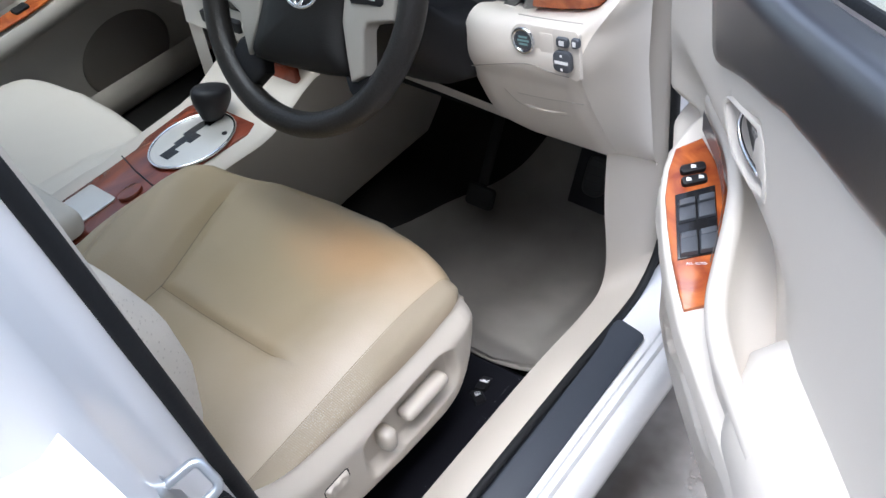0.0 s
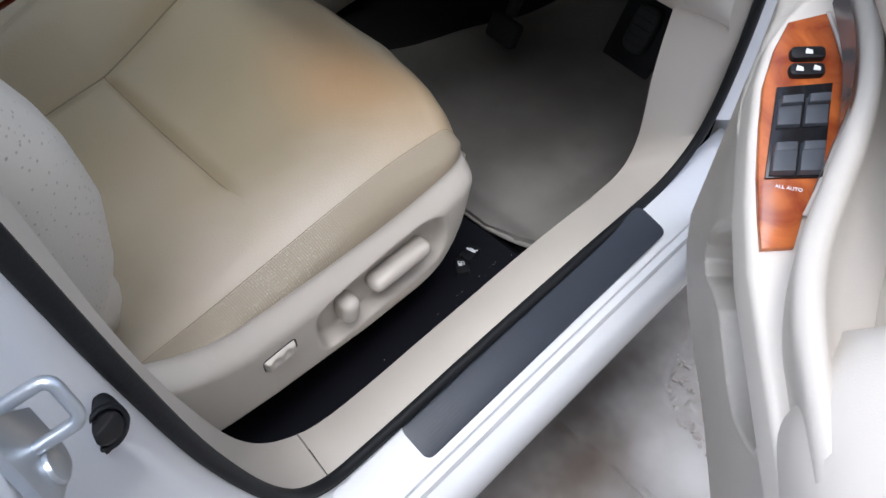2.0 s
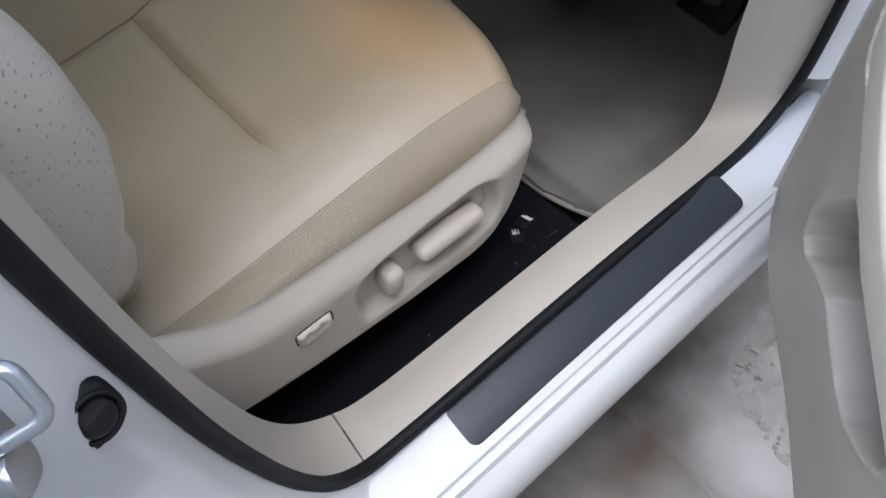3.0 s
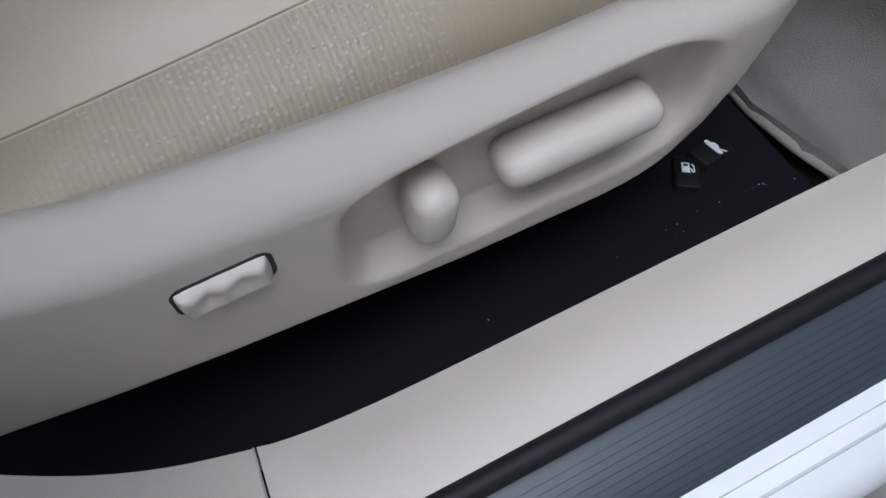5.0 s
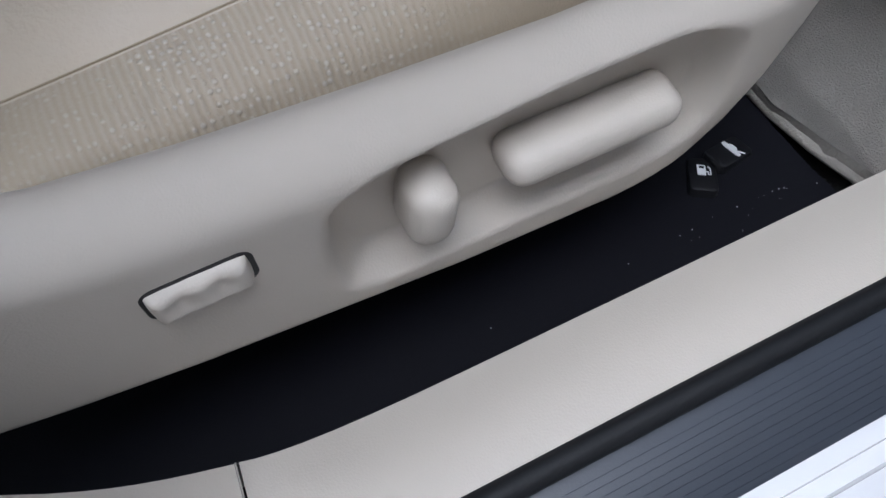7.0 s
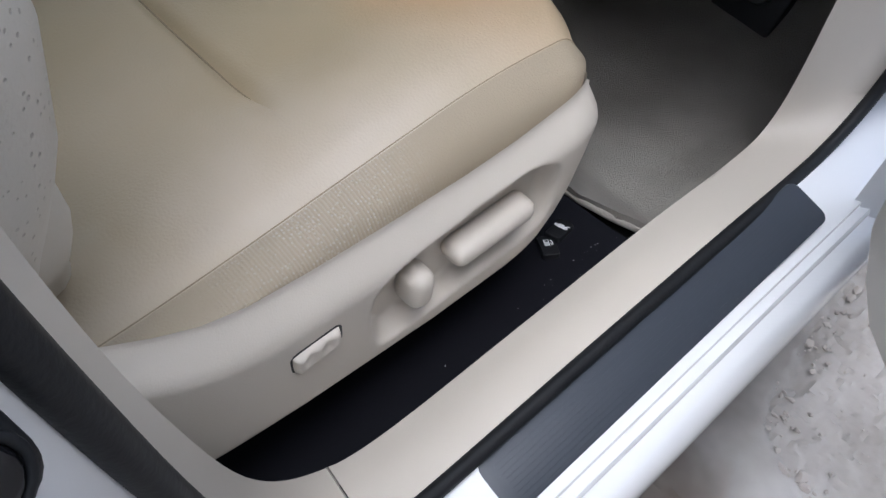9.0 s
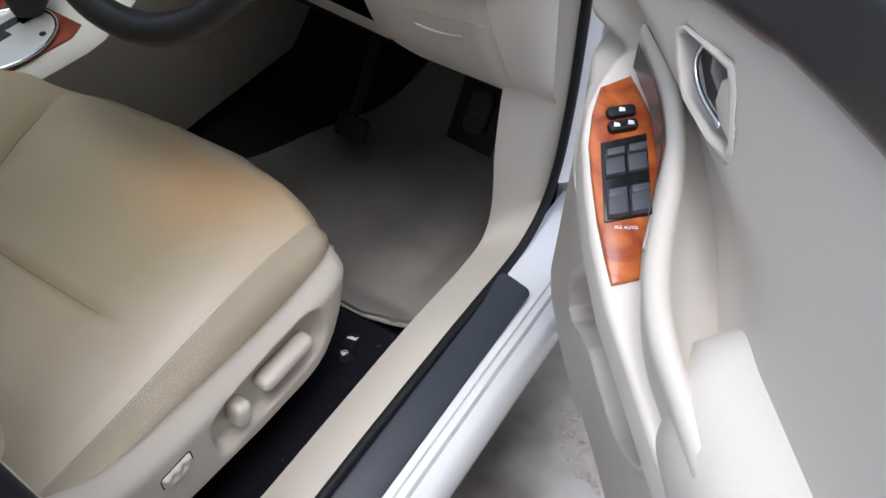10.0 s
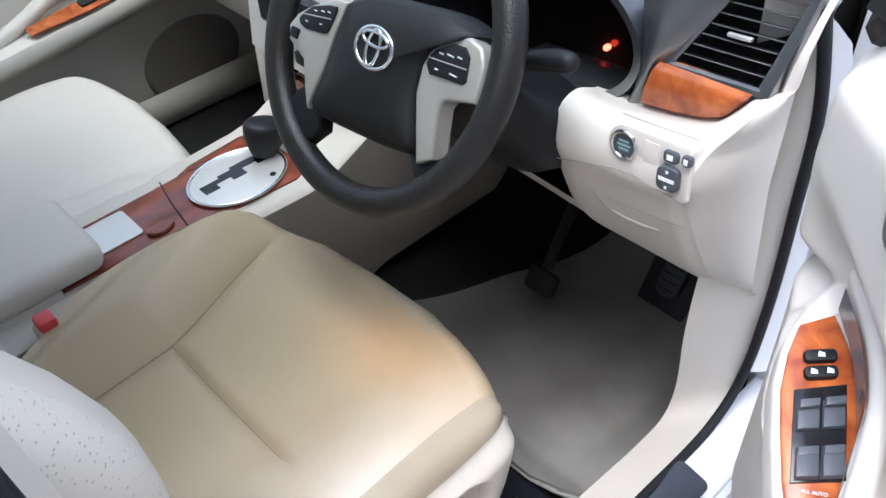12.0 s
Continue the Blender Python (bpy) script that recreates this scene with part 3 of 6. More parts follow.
# shell behind and around the cabin
shell = thing("car_shell", "white car roof, pillars and closed rear body", "car body", kind="structure")
part("roof", box(-0.60, 0.60, -1.9, 0.20, 1.40, 1.46, 0.015), WHITE, shell)
part("headliner", box(-0.59, 0.59, -1.85, 0.19, 1.385, 1.402, 0.004), LINER, shell)
part("rear_bulkhead", box(-0.72, 0.72, -1.3, -1.25, 0.15, 1.0, 0.01), BLACK, shell)
part("rear_door", loft([[(0.865, y, 0.28), (0.905, y, 0.5), (0.915, y, 0.75), (0.90, y, 0.95), (0.87, y, 1.03), (0.80, y, 1.05), (0.77, y, 0.6), (0.80, y, 0.28)] for y in (-1.2, -0.215, -0.205)], closed=True, caps=True), WHITE, shell, "white painted closed rear door", 50)
part("front_post", tube(fine([(0.70, 0.72, 1.0), (0.67, 0.45, 1.22), (0.60, 0.19, 1.42)], 12), 0.03, 8), WHITE, shell, "", 180)
part("front_post", tube(fine([(-0.70, 0.72, 1.0), (-0.67, 0.45, 1.22), (-0.60, 0.19, 1.42)], 12), 0.03, 8), WHITE, shell, "", 180)
part("side_post", tube([(0.70, -0.21, 1.0), (0.60, -0.25, 1.42)], 0.03, 8), WHITE, shell, "", 180)
part("side_post", tube([(-0.71, -0.2, 0.95), (-0.60, -0.22, 1.42)], 0.035, 8), BEIGE, shell, "", 180)
part("windscreen", loft([[(x * 1.0, 0.22, 1.425), (x * 1.08, 0.62, 1.17), (x * 1.16, 1.00, 1.0)] for x in lin(-0.59, 0.59, 6)]), CLEAR, shell, "clear windscreen glass")
part("side_window", loft([[(-0.60, y, 1.40), (-0.68, y, 1.15), (-0.725, y, 0.93)] for y in lin(-0.2, 0.72, 6)]), CLEAR, shell, "clear side window glass")
part("rear_window", loft([[(-0.60, y, 1.40), (-0.68, y, 1.15), (-0.725, y, 0.93)] for y in lin(-1.3, -0.22, 6)]), TINTED, shell)
part("rear_window", loft([[(0.60, y, 1.40), (0.68, y, 1.2), (0.80, y, 1.04)] for y in lin(-1.25, -0.25, 6)]), TINTED, shell)
part("back_window", loft([[(x, -1.26, 1.0), (x, -1.5, 1.2), (x, -1.85, 1.40)] for x in lin(-0.66, 0.66, 6)]), TINTED, shell)
part("rear_side", box(-0.745, -0.725, -1.3, -0.2, 0.2, 0.95, 0.004), BEIGE, shell)
part("floor_pan", box(-0.75, 0.70, -1.3, 1.05, 0.235, 0.255, 0.0), UNDER, shell)
part("firewall", box(-0.75, 0.74, 1.0, 1.04, 0.2, 1.0, 0.0), UNDER, shell)
part("wing_panel", box(0.715, 0.735, 0.74, 1.05, 0.2, 1.0, 0.0), UNDER, shell)
part("wing_panel", box(-0.75, -0.73, 0.90, 1.05, 0.2, 1.0, 0.0), UNDER, shell)
part("front_wing", box(0.74, 0.86, 0.80, 1.9, 0.28, 0.97, 0.05), WHITE, shell, "white painted front wing", 50)
part("bonnet", box(-0.85, 0.735, 1.04, 1.9, 0.3, 0.95, 0.06), WHITE, shell)


# ---- driver seat ----
seat = thing("driver_seat", "beige leather power driver seat with an orange-brown reflection in its colour", "car seat", group="front seats")
CX = 0.365


def edge_x(y):
    """The cushion's outline on the console side."""
    return interp([-0.16, -0.10, -0.03, 0.03, 0.10, 0.2], [0.21, 0.185, 0.155, 0.135, 0.113, 0.108], y)


def seam_x(y):
    return interp([-0.16, -0.02, 0.05, 0.085, 0.12, 0.175, 0.25, 0.34], [0.262, 0.258, 0.258, 0.259, 0.250, 0.234, 0.212, 0.19], y)


def cushion_z(x, y):
    d = x - CX
    z = 0.575 + 0.02 * smoothstep(-0.10, 0.25, y) + 0.008 * smoothstep(0.12, 0.30, y) * smoothstep(0.56, 0.44, x)
    if d < 0:
        xs = seam_x(y)
        z += 0.040 * smoothstep(xs + 0.01, xs - 0.075, x) * (1 - 0.35 * smoothstep(0.20, 0.34, y)) - 0.016 * smoothstep(edge_x(y) + 0.035, edge_x(y), x)
    else:
        z += 0.016 * smoothstep(0.10, 0.19, d)
    z -= 0.005 * math.exp(-(d / 0.09) ** 2)
    return z


def front_y(x):
    return interp([0.10, 0.112, 0.135, 0.155, 0.20, 0.25, 0.35, 0.45, 0.50, 0.54, 0.57, 0.585, 0.595, 0.602], [0.19, 0.230, 0.276, 0.300, 0.327, 0.344, 0.358, 0.360, 0.352, 0.341, 0.331, 0.325, 0.320, 0.317], x)


HALF = 0.236


def cushion_point(s, t):
    """s across from -1 to 1, t from back (0) to the lower front edge (1)."""
    yy = -0.16 + 0.49 * min(1.0, t / 0.8)
    x = CX + s * HALF if s > 0 else CX + s * (CX - edge_x(yy))
    fy = front_y(x)
    back_y = -0.16
    if t < 0.8:
        y = back_y + (fy - 0.035 - back_y) * t / 0.8
        z = cushion_z(x, y)
        if t > 0.6:
            z -= 0.008 * ((t - 0.6) / 0.2) ** 2
    else:
        a = (t - 0.8) / 0.2 * math.pi / 2 * 1.15
        zc = cushion_z(x, fy - 0.035) - 0.008
        y = fy - 0.035 + 0.035 * math.sin(a)
        z = zc - 0.05 * (1 - math.cos(a)) * 1.1
    edge = smoothstep(0.86, 1.0, s) if s > 0 else 0.0
    z -= 0.006 * edge * edge
    return Vector((x, y, z))


def seam_s(t):
    """The console-side seam, as a share of the half width."""
    s = -0.4
    for _ in range(8):
        p = cushion_point(s, min(t, 0.79))
        yy = -0.16 + 0.49 * min(1.0, t / 0.8)
        s = (seam_x(p.y) - CX) / (CX - edge_x(yy))
    return s


def seam_t(s):
    """The cross seam, at one depth all along."""
    x = CX + s * HALF if s > 0 else CX + s * 0.25
    return 0.8 * (0.085 + 0.16) / (front_y(x) - 0.035 + 0.16)


def cushion_piece(kind, ns, nt, pinch=0.008):
    rows = []
    for i in range(ns):
        u = i / (ns - 1)
        row = []
        for j in range(nt):
            v = j / (nt - 1)
            if kind == "bolster":
                t = v
                s = -1 + (seam_s(t) + 1) * u
                e = (1 - u) * 0.13
            elif kind == "whole":
                t, s, e = v, -1 + 2 * u, 9.0
            else:
                t = seam_t(-0.4 + 1.4 * u) * v if kind == "rear" else 0.0
                s0 = seam_s(t) if kind == "rear" else 0.0
                if kind == "front":
                    t0 = seam_t(-0.4 + 1.4 * u)
                    t = t0 + (1 - t0) * v
                    s0 = seam_s(t)
                s = s0 + (1 - s0) * u
                e = u * 0.34
            p = cushion_point(s, t)
            w = max(0.0, 1 - e / 0.02) ** 2 * (1 - smoothstep(0.70, 0.82, t))
            if kind in ("rear", "front"):
                dist = abs(p.y - 0.085)
                w = max(w, max(0.0, 1 - dist / 0.014) ** 2 * smoothstep(0.55, 0.48, p.x))
            p.z -= pinch * w
            row.append(p)
        rows.append(row)
    return loft(rows)


part("rear_panel", cushion_piece("rear", 60, 50), LEATHER, seat, "pale beige leather rear cushion panel", 60)
part("front_panel", cushion_piece("front", 60, 70), LEATHER, seat, "beige leather front cushion panel with a painted orange reflection", 60)
part("side_bolster", cushion_piece("bolster", 36, 70), LEATHER, seat, "raised beige leather side bolster", 60)
# side gussets
PTOP_Y = [-0.22, -0.13, -0.10, -0.07, -0.045, -0.015, 0.03, 0.09, 0.16, 0.21, 0.242, 0.262, 0.276, 0.288, 0.300, 0.307, 0.312]
PTOP_Z = [0.70, 0.672, 0.645, 0.620, 0.603, 0.592, 0.585, 0.579, 0.574, 0.574, 0.577, 0.5795, 0.580, 0.578, 0.573, 0.567, 0.556]


def panel_top(y):
    return interp(PTOP_Y, PTOP_Z, y)


PX = 0.656


def turn_in(d):
    """How far the cover's front corner turns inwards, d behind its front edge."""
    return 0.038 * (1 - math.sqrt(1 - (1 - min(1.0, max(0.0, d) / 0.054)) ** 2))


def gusset(u, v, sgn):
    p = cushion_point(1.0 * sgn, u)
    if sgn > 0:
        yy = min(p.y - 0.003, 0.3115)
        low = Vector((PX - 0.0215 - turn_in(0.312 - yy), yy, min(p.z - 0.002, panel_top(yy) - 0.006)))
    else:
        low = p + Vector((-0.006, 0, -0.10))
    m = p.lerp(low, v)
    m.x += sgn * 0.006 * math.sin(math.pi * v)
    m.z += 0.004 * math.sin(math.pi * v)
    return m


part("seam", tube([cushion_point(s, seam_t(s)) + Vector((0, 0, -0.0074)) for s in lin(-0.42, 0.61, 40)], 0.0008, 6), SEAM, seat, "", 180)
part("seam", tube([cushion_point(seam_s(t), t) + Vector((0, 0, -0.0074)) for t in lin(0.0, 0.72, 40)], 0.0008, 6), SEAM, seat, "", 180)
part("side_gusset", sheet(lambda u, v: gusset(u, v, 1), lin(0, 1, 60), lin(0, 1, 8)), KNIT, seat, "perforated pale leather cushion side", 60)
part("side_gusset", sheet(lambda u, v: gusset(u, v, -1), lin(0, 1, 40), lin(0, 1, 8)), LEATHER2, seat, "", 60)
part("piping", tube([cushion_point(0.995, t) + Vector((0, 0, 0.0002)) for t in lin(0.0, 0.9, 60)], 0.00045, 6), SEAM, seat, "", 180)
part("seat_base", box(CX - 0.2, CX + 0.2, -0.3, 0.26, 0.30, 0.52, 0.02), BLACK, seat)

# side cover with the controls' recess
POCKET = [(0.064, 0.540), (0.073, 0.547), (0.09, 0.551), (0.135, 0.551), (0.18, 0.551), (0.220, 0.551), (0.236, 0.545), (0.242, 0.532), (0.244, 0.505), (0.240, 0.485), (0.228, 0.471), (0.20, 0.467), (0.142, 0.469), (0.084, 0.469), (0.068, 0.473), (0.061, 0.49), (0.0615, 0.52)]
for _ in range(2):
    POCKET = [tuple(a * (1 - f) + b * f for a, b in zip(p, q)) for p, q in zip(POCKET, POCKET[1:] + POCKET[:1]) for f in (0.22, 0.78)]


def in_pocket(y, z):
    best, inside = 9.0, False
    n = len(POCKET)
    for i in range(n):
        (ay, az), (by, bz) = POCKET[i], POCKET[(i + 1) % n]
        t = max(0.0, min(1.0, ((y - ay) * (by - ay) + (z - az) * (bz - az)) / ((by - ay) ** 2 + (bz - az) ** 2)))
        best = min(best, math.hypot(y - ay - t * (by - ay), z - az - t * (bz - az)))
        if (az > z) != (bz > z) and y < (by - ay) * (z - az) / (bz - az) + ay:
            inside = not inside
    return -best if inside else best


def cover_low(y):
    return interp([-0.22, -0.09, -0.05, 0.0, 0.06, 0.12, 0.20, 0.255, 0.275, 0.288, 0.298, 0.306, 0.312], [0.51, 0.484, 0.472, 0.461, 0.452, 0.443, 0.438, 0.442, 0.453, 0.469, 0.490, 0.520, 0.552], y)


def cover_top(y):
    return panel_top(y)


def cover_front(z):
    return interp([0.438, 0.453, 0.469, 0.490, 0.520, 0.552, 0.60], [0.25, 0.275, 0.288, 0.298, 0.306, 0.312, 0.312], z)


def cover(y, v):
    lo, hi = cover_low(y), cover_top(y)
    z = hi + (lo - hi) * max(0.0, v)
    fd = max(0.0, cover_front(z) - y)
    x = PX - 0.020 * (1 - smoothstep(0.0, 0.036, hi - z)) ** 1.6
    x -= 0.005 * (1 - min(1.0, (z - lo) / 0.012)) ** 2
    x -= turn_in(fd)
    d = in_pocket(y, z)
    w = 0.008 + 0.003 * smoothstep(0.505, 0.475, z)
    x -= 0.017 * (1 - smoothstep(-w, 0.0030, d))
    if v < 0:
        x += 0.004 * v
        z += 0.024 * v
    return Vector((x, y, z))


part("side_cover", sheet(cover, lin(-0.22, 0.04, 34) + lin(0.0435, 0.262, 84) + [0.3119 - 0.049 * (1 - f) ** 2 for f in lin(0, 1, 44)], [-1.0, -0.5] + lin(0, 1, 72)), BEIGE, seat, "beige plastic seat side cover with a recess", 70)
part("cover_end", loft([[(PX - 0.037, cover_front(z) - 0.0006, z), (PX - 0.050, cover_front(z) - 0.001, z), (PX - 0.075, cover_front(z) - 0.010, z)] for z in lin(0.444, 0.556, 24)]), BEIGE, seat, "", 60)


def pill(y0, y1, z0, z1, x0, x1, r, tilt=0.0):
    bm = box(0, x1 - x0, y0, y1, z0, z1, r, 4)
    bmesh.ops.rotate(bm, cent=(0, (y0 + y1) / 2, (z0 + z1) / 2), matrix=Matrix.Rotation(tilt, 3, "X"), verts=bm.verts)
    bmesh.ops.translate(bm, vec=(x0, 0, 0), verts=bm.verts)
    return bm


part("slide_lever", pill(0.136, 0.219, 0.502, 0.521, 0.636, 0.662, 0.0088, -0.03), BEIGE, seat, "beige seat slide lever", 60)
part("recline_knob", pill(0.0925, 0.1135, 0.494, 0.529, 0.636, 0.664, 0.0092, -0.10), BEIGE, seat, "beige upright recline knob", 60)


def rocker(a, b):
    """A rocker switch face with two finger dents."""
    x = 0.650 + 0.0115 * (1 - max(abs(a) ** 12, abs(b) ** 7)) - 0.0026 * (math.exp(-((a - 0.35) / 0.2) ** 2) + math.exp(-((a + 0.35) / 0.2) ** 2)) * math.exp(-((b - 0.15) / 0.6) ** 2)
    return Vector((x, 0.0135 + 0.0200 * a * (1 - 0.04 * b * b), 0.5325 + 0.0108 * b * (1 - 0.12 * a ** 4)))


part("lumbar_switch", sheet(rocker, lin(-1, 1, 40), lin(-1, 1, 20)), BEIGE, seat, "beige lumbar rocker switch", 60)
part("gap", slab(rounded(-0.0066, 0.0342, 0.5216, 0.5442, 0.006), 0.008, 0.0), BLACK, seat, "", 0, axes((0.6562, 0, 0), (0, 1, 0), (0, 0, 1)))

# backrest with its near bolster
back = []
for k in range(20):
    f = k / 19
    z = 0.575 + 0.60 * f
    lean_y = -0.115 - 0.12 * f
    ring = []
    for j in range(40):
        a = 2 * math.pi * j / 40
        ca, sa = math.cos(a), math.sin(a)
        hx = 0.262 - 0.03 * smoothstep(0.6, 1, f) - 0.07 * smoothstep(0.22, 0.0, f)
        x = CX + hx * math.copysign(abs(ca) ** 0.45, ca)
        w = smoothstep(0.45, 0.85, abs(x - CX) / 0.262)
        depth = (0.035 + 0.055 * w * math.sin(math.pi * min(1, 0.12 + f * 0.9)) ** 0.5) if sa > 0 else 0.07
        y = lean_y + depth * math.copysign(abs(sa) ** 0.6, sa)
        ring.append((x, y, z))
    back.append(ring)
part("backrest", loft(back, closed=True, caps=True), LEATHER2, seat, "", 60)


def back_bolster(sgn, a0, a1):
    rows = []
    for z in lin(0.585, 1.10, 30):
        yf = interp([0.585, 0.61, 0.64, 0.68, 0.74, 0.80, 0.86, 0.92, 1.0, 1.1], [-0.162, -0.142, -0.118, -0.090, -0.060, -0.048, -0.052, -0.072, -0.110, -0.16], z)
        w = 0.062 * (0.55 + 0.45 * smoothstep(0.585, 0.66, z))
        cx, d = CX + sgn * 0.208, 0.075
        rows.append([(cx + w * math.copysign(abs(math.cos(a)) ** 0.75, math.cos(a)), yf - d + d * math.copysign(abs(math.sin(a)) ** 0.75, math.sin(a)), z) for a in lin(radians(a0), radians(a1), 30)])
    return loft(rows)


part("back_bolster", back_bolster(1, -90, 75), PERF, seat, "pale perforated leather backrest bolster", 70)
part("bolster_front", back_bolster(1, 75, 270), LEATHER2, seat, "smooth pale leather bolster front", 70)
part("back_bolster", back_bolster(-1, 0, 360), LEATHER2, seat, "", 70)

# buckle
buckle = thing("belt_buckle", "seat belt buckle with red button beside the seat", "buckle")
part("stalk", box(0.117, 0.148, -0.03, 0.002, 0.40, 0.602, 0.005), BEIGE, buckle)
part("button", box(0.119, 0.146, -0.026, -0.002, 0.598, 0.616, 0.005), RED, buckle, "red release button")

# ---- passenger seat ----
pseat = thing("passenger_seat", "pale cream leather front passenger seat", "car seat", group="front seats")
bm = cushion_piece("whole", 60, 60)
bmesh.ops.scale(bm, vec=(-1, 1, 1), verts=bm.verts)
bmesh.ops.translate(bm, vec=(0.058, 0.018, -0.060), verts=bm.verts)
part("seat_cushion", bm, LEATHER2, pseat, "", 60)
for sgn in (1, -1):
    bm = sheet(lambda u, v: gusset(u, v, sgn) + Vector((0, 0, -0.08 * v)), lin(0, 1, 40), lin(0, 1, 8))
    bmesh.ops.scale(bm, vec=(-1, 1, 1), verts=bm.verts)
    bmesh.ops.translate(bm, vec=(0.058, 0.018, -0.060), verts=bm.verts)
    part("side_gusset", bm, LEATHER2, pseat, "", 60)
part("seat_base", box(-0.55, -0.14, -0.35, 0.18, 0.28, 0.49, 0.02), BLACK, pseat)
bm = loft(back, closed=True, caps=True)
bmesh.ops.translate(bm, vec=(-0.72, -0.12, 0), verts=bm.verts)
part("backrest", bm, LEATHER2, pseat, "", 60)

# ---- floor ----
cov = thing("lever_cover", "black plastic floor cover with release levers", "floor cover")
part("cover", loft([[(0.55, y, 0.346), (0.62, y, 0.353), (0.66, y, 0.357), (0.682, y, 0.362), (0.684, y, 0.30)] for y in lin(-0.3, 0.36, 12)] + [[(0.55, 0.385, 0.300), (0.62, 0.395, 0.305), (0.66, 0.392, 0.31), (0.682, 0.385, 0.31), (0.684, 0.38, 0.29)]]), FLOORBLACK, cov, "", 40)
SYMX, SYMY = Vector((0.55, 0.83, 0)).normalized(), Vector((-0.83, 0.55, 0)).normalized()
for nm, x, y, z in (("fuel_lever", 0.630, 0.299, 0.3575), ("boot_lever", 0.625, 0.324, 0.3570)):
    LM = Matrix.Translation((x, y, z)) @ Matrix((SYMX, SYMY, Vector((0, 0, 1)))).transposed().to_4x4() @ Matrix.Rotation(radians(-14), 4, "X")
    LM = LM @ Matrix.Rotation(radians(-48 if nm == "boot_lever" else 0), 4, "Z")
    lv = part(nm, slab(rounded(-0.009, 0.009, -0.017, 0.012, 0.004), 0.012, 0.002), BLACK, cov, "black release lever", 40, LM)
    if nm == "fuel_lever":
        part("symbol", slab([(-0.0036, -0.0042), (0.0016, -0.0042), (0.0016, 0.0042), (-0.0036, 0.0042)], 0.0006, 0.0), LINEN, lv, "white fuel pump symbol", 0, Matrix.Translation((0, 0, 0.0007)))
        part("symbol_window", slab([(-0.0024, 0.0012), (0.0004, 0.0012), (0.0004, 0.0030), (-0.0024, 0.0030)], 0.0004, 0.0), BLACK, lv, "", 0, Matrix.Translation((0, 0, 0.0010)))
        part("symbol_hose", tube([(0.0016, -0.001, 0.0005), (0.0030, -0.0012, 0.0005), (0.0030, -0.0034, 0.0005), (0.0044, -0.0034, 0.0005), (0.0044, 0.0018, 0.0005), (0.0030, 0.0034, 0.0005)], 0.0005, 5), LINEN, lv)
    else:
        part("symbol", slab([(-0.0075, -0.0012), (-0.0052, -0.0022), (0.0052, -0.0022), (0.0072, -0.0012), (0.0070, 0.0008), (0.0036, 0.0012), (0.0012, 0.0030), (-0.0024, 0.0030), (-0.0044, 0.0012), (-0.0074, 0.0010)], 0.0006, 0.0), LINEN, lv, "white car symbol", 0, Matrix.Translation((0, 0, 0.0007)))
        part("symbol_lid", tube([(0.0040, 0.0014, 0.0006), (0.0078, 0.0036, 0.0006)], 0.0005, 5), LINEN, lv)

dust = bmesh.new()
rng = random.Random(9)
for i in range(26):
    made = bmesh.ops.create_icosphere(dust, subdivisions=1, radius=rng.uniform(0.00012, 0.0004))
    bmesh.ops.translate(dust, vec=(rng.uniform(0.66, 0.681), 0.36 - abs(rng.gauss(0, 0.07)), 0.3605), verts=made["verts"])
tagged(part("dust", dust, LINEN), "pale dust specks on the black floor cover", "dust", kind="stuff")


def floor_z(x, y):
    return 0.305 - 0.035 * smoothstep(0.42, 0.60, y) + 0.20 * smoothstep(0.74, 1.0, y) ** 1.5 + 0.03 * smoothstep(0.62, 0.69, x) * smoothstep(0.4, 0.5, y)


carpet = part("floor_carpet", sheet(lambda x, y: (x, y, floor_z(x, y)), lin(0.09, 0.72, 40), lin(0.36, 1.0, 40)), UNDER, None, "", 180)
tagged(carpet, "black footwell carpet rising to the bulkhead", "carpet", kind="structure")
floor_mat = thing("floor_mat", "grey-beige carpet floor mat with worn edge", "floor mat")


def mat_edge(y):
    return interp([0.37, 0.385, 0.405, 0.44, 0.52, 0.62, 0.74, 0.96], [0.60, 0.648, 0.672, 0.686, 0.690, 0.690, 0.690, 0.690], y)


def mat_left(y):
    return interp([0.37, 0.53, 0.62, 0.70, 0.80, 0.95], [0.17, 0.222, 0.252, 0.282, 0.335, 0.43], y)


def mat_point(y, f):
    x = mat_left(y) + (mat_edge(y) - mat_left(y)) * f
    wave = 0.0016 * noise.noise((x * 22, y * 22, 1.0)) + 0.0008 * noise.noise((x * 60, y * 60, 4.0))
    return (x, y - 0.02 * (1 - f) * (1 - smoothstep(0.36, 0.5, y)), floor_z(x, y) + 0.012 + wave + 0.026 * smoothstep(0.425, 0.375, y))


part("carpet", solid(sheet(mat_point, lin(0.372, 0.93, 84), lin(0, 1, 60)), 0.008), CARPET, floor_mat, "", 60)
part("binding", tube([Vector(mat_point(0.372, f)) + Vector((0, 0.002, -0.002)) for f in lin(0.35, 1, 30)] + [Vector(mat_point(y, 1.0)) + Vector((-0.002, 0, -0.002)) for y in lin(0.376, 0.56, 26)], 0.0042, 8), MATEDGE, floor_mat, "pale stitched mat edge", 180)

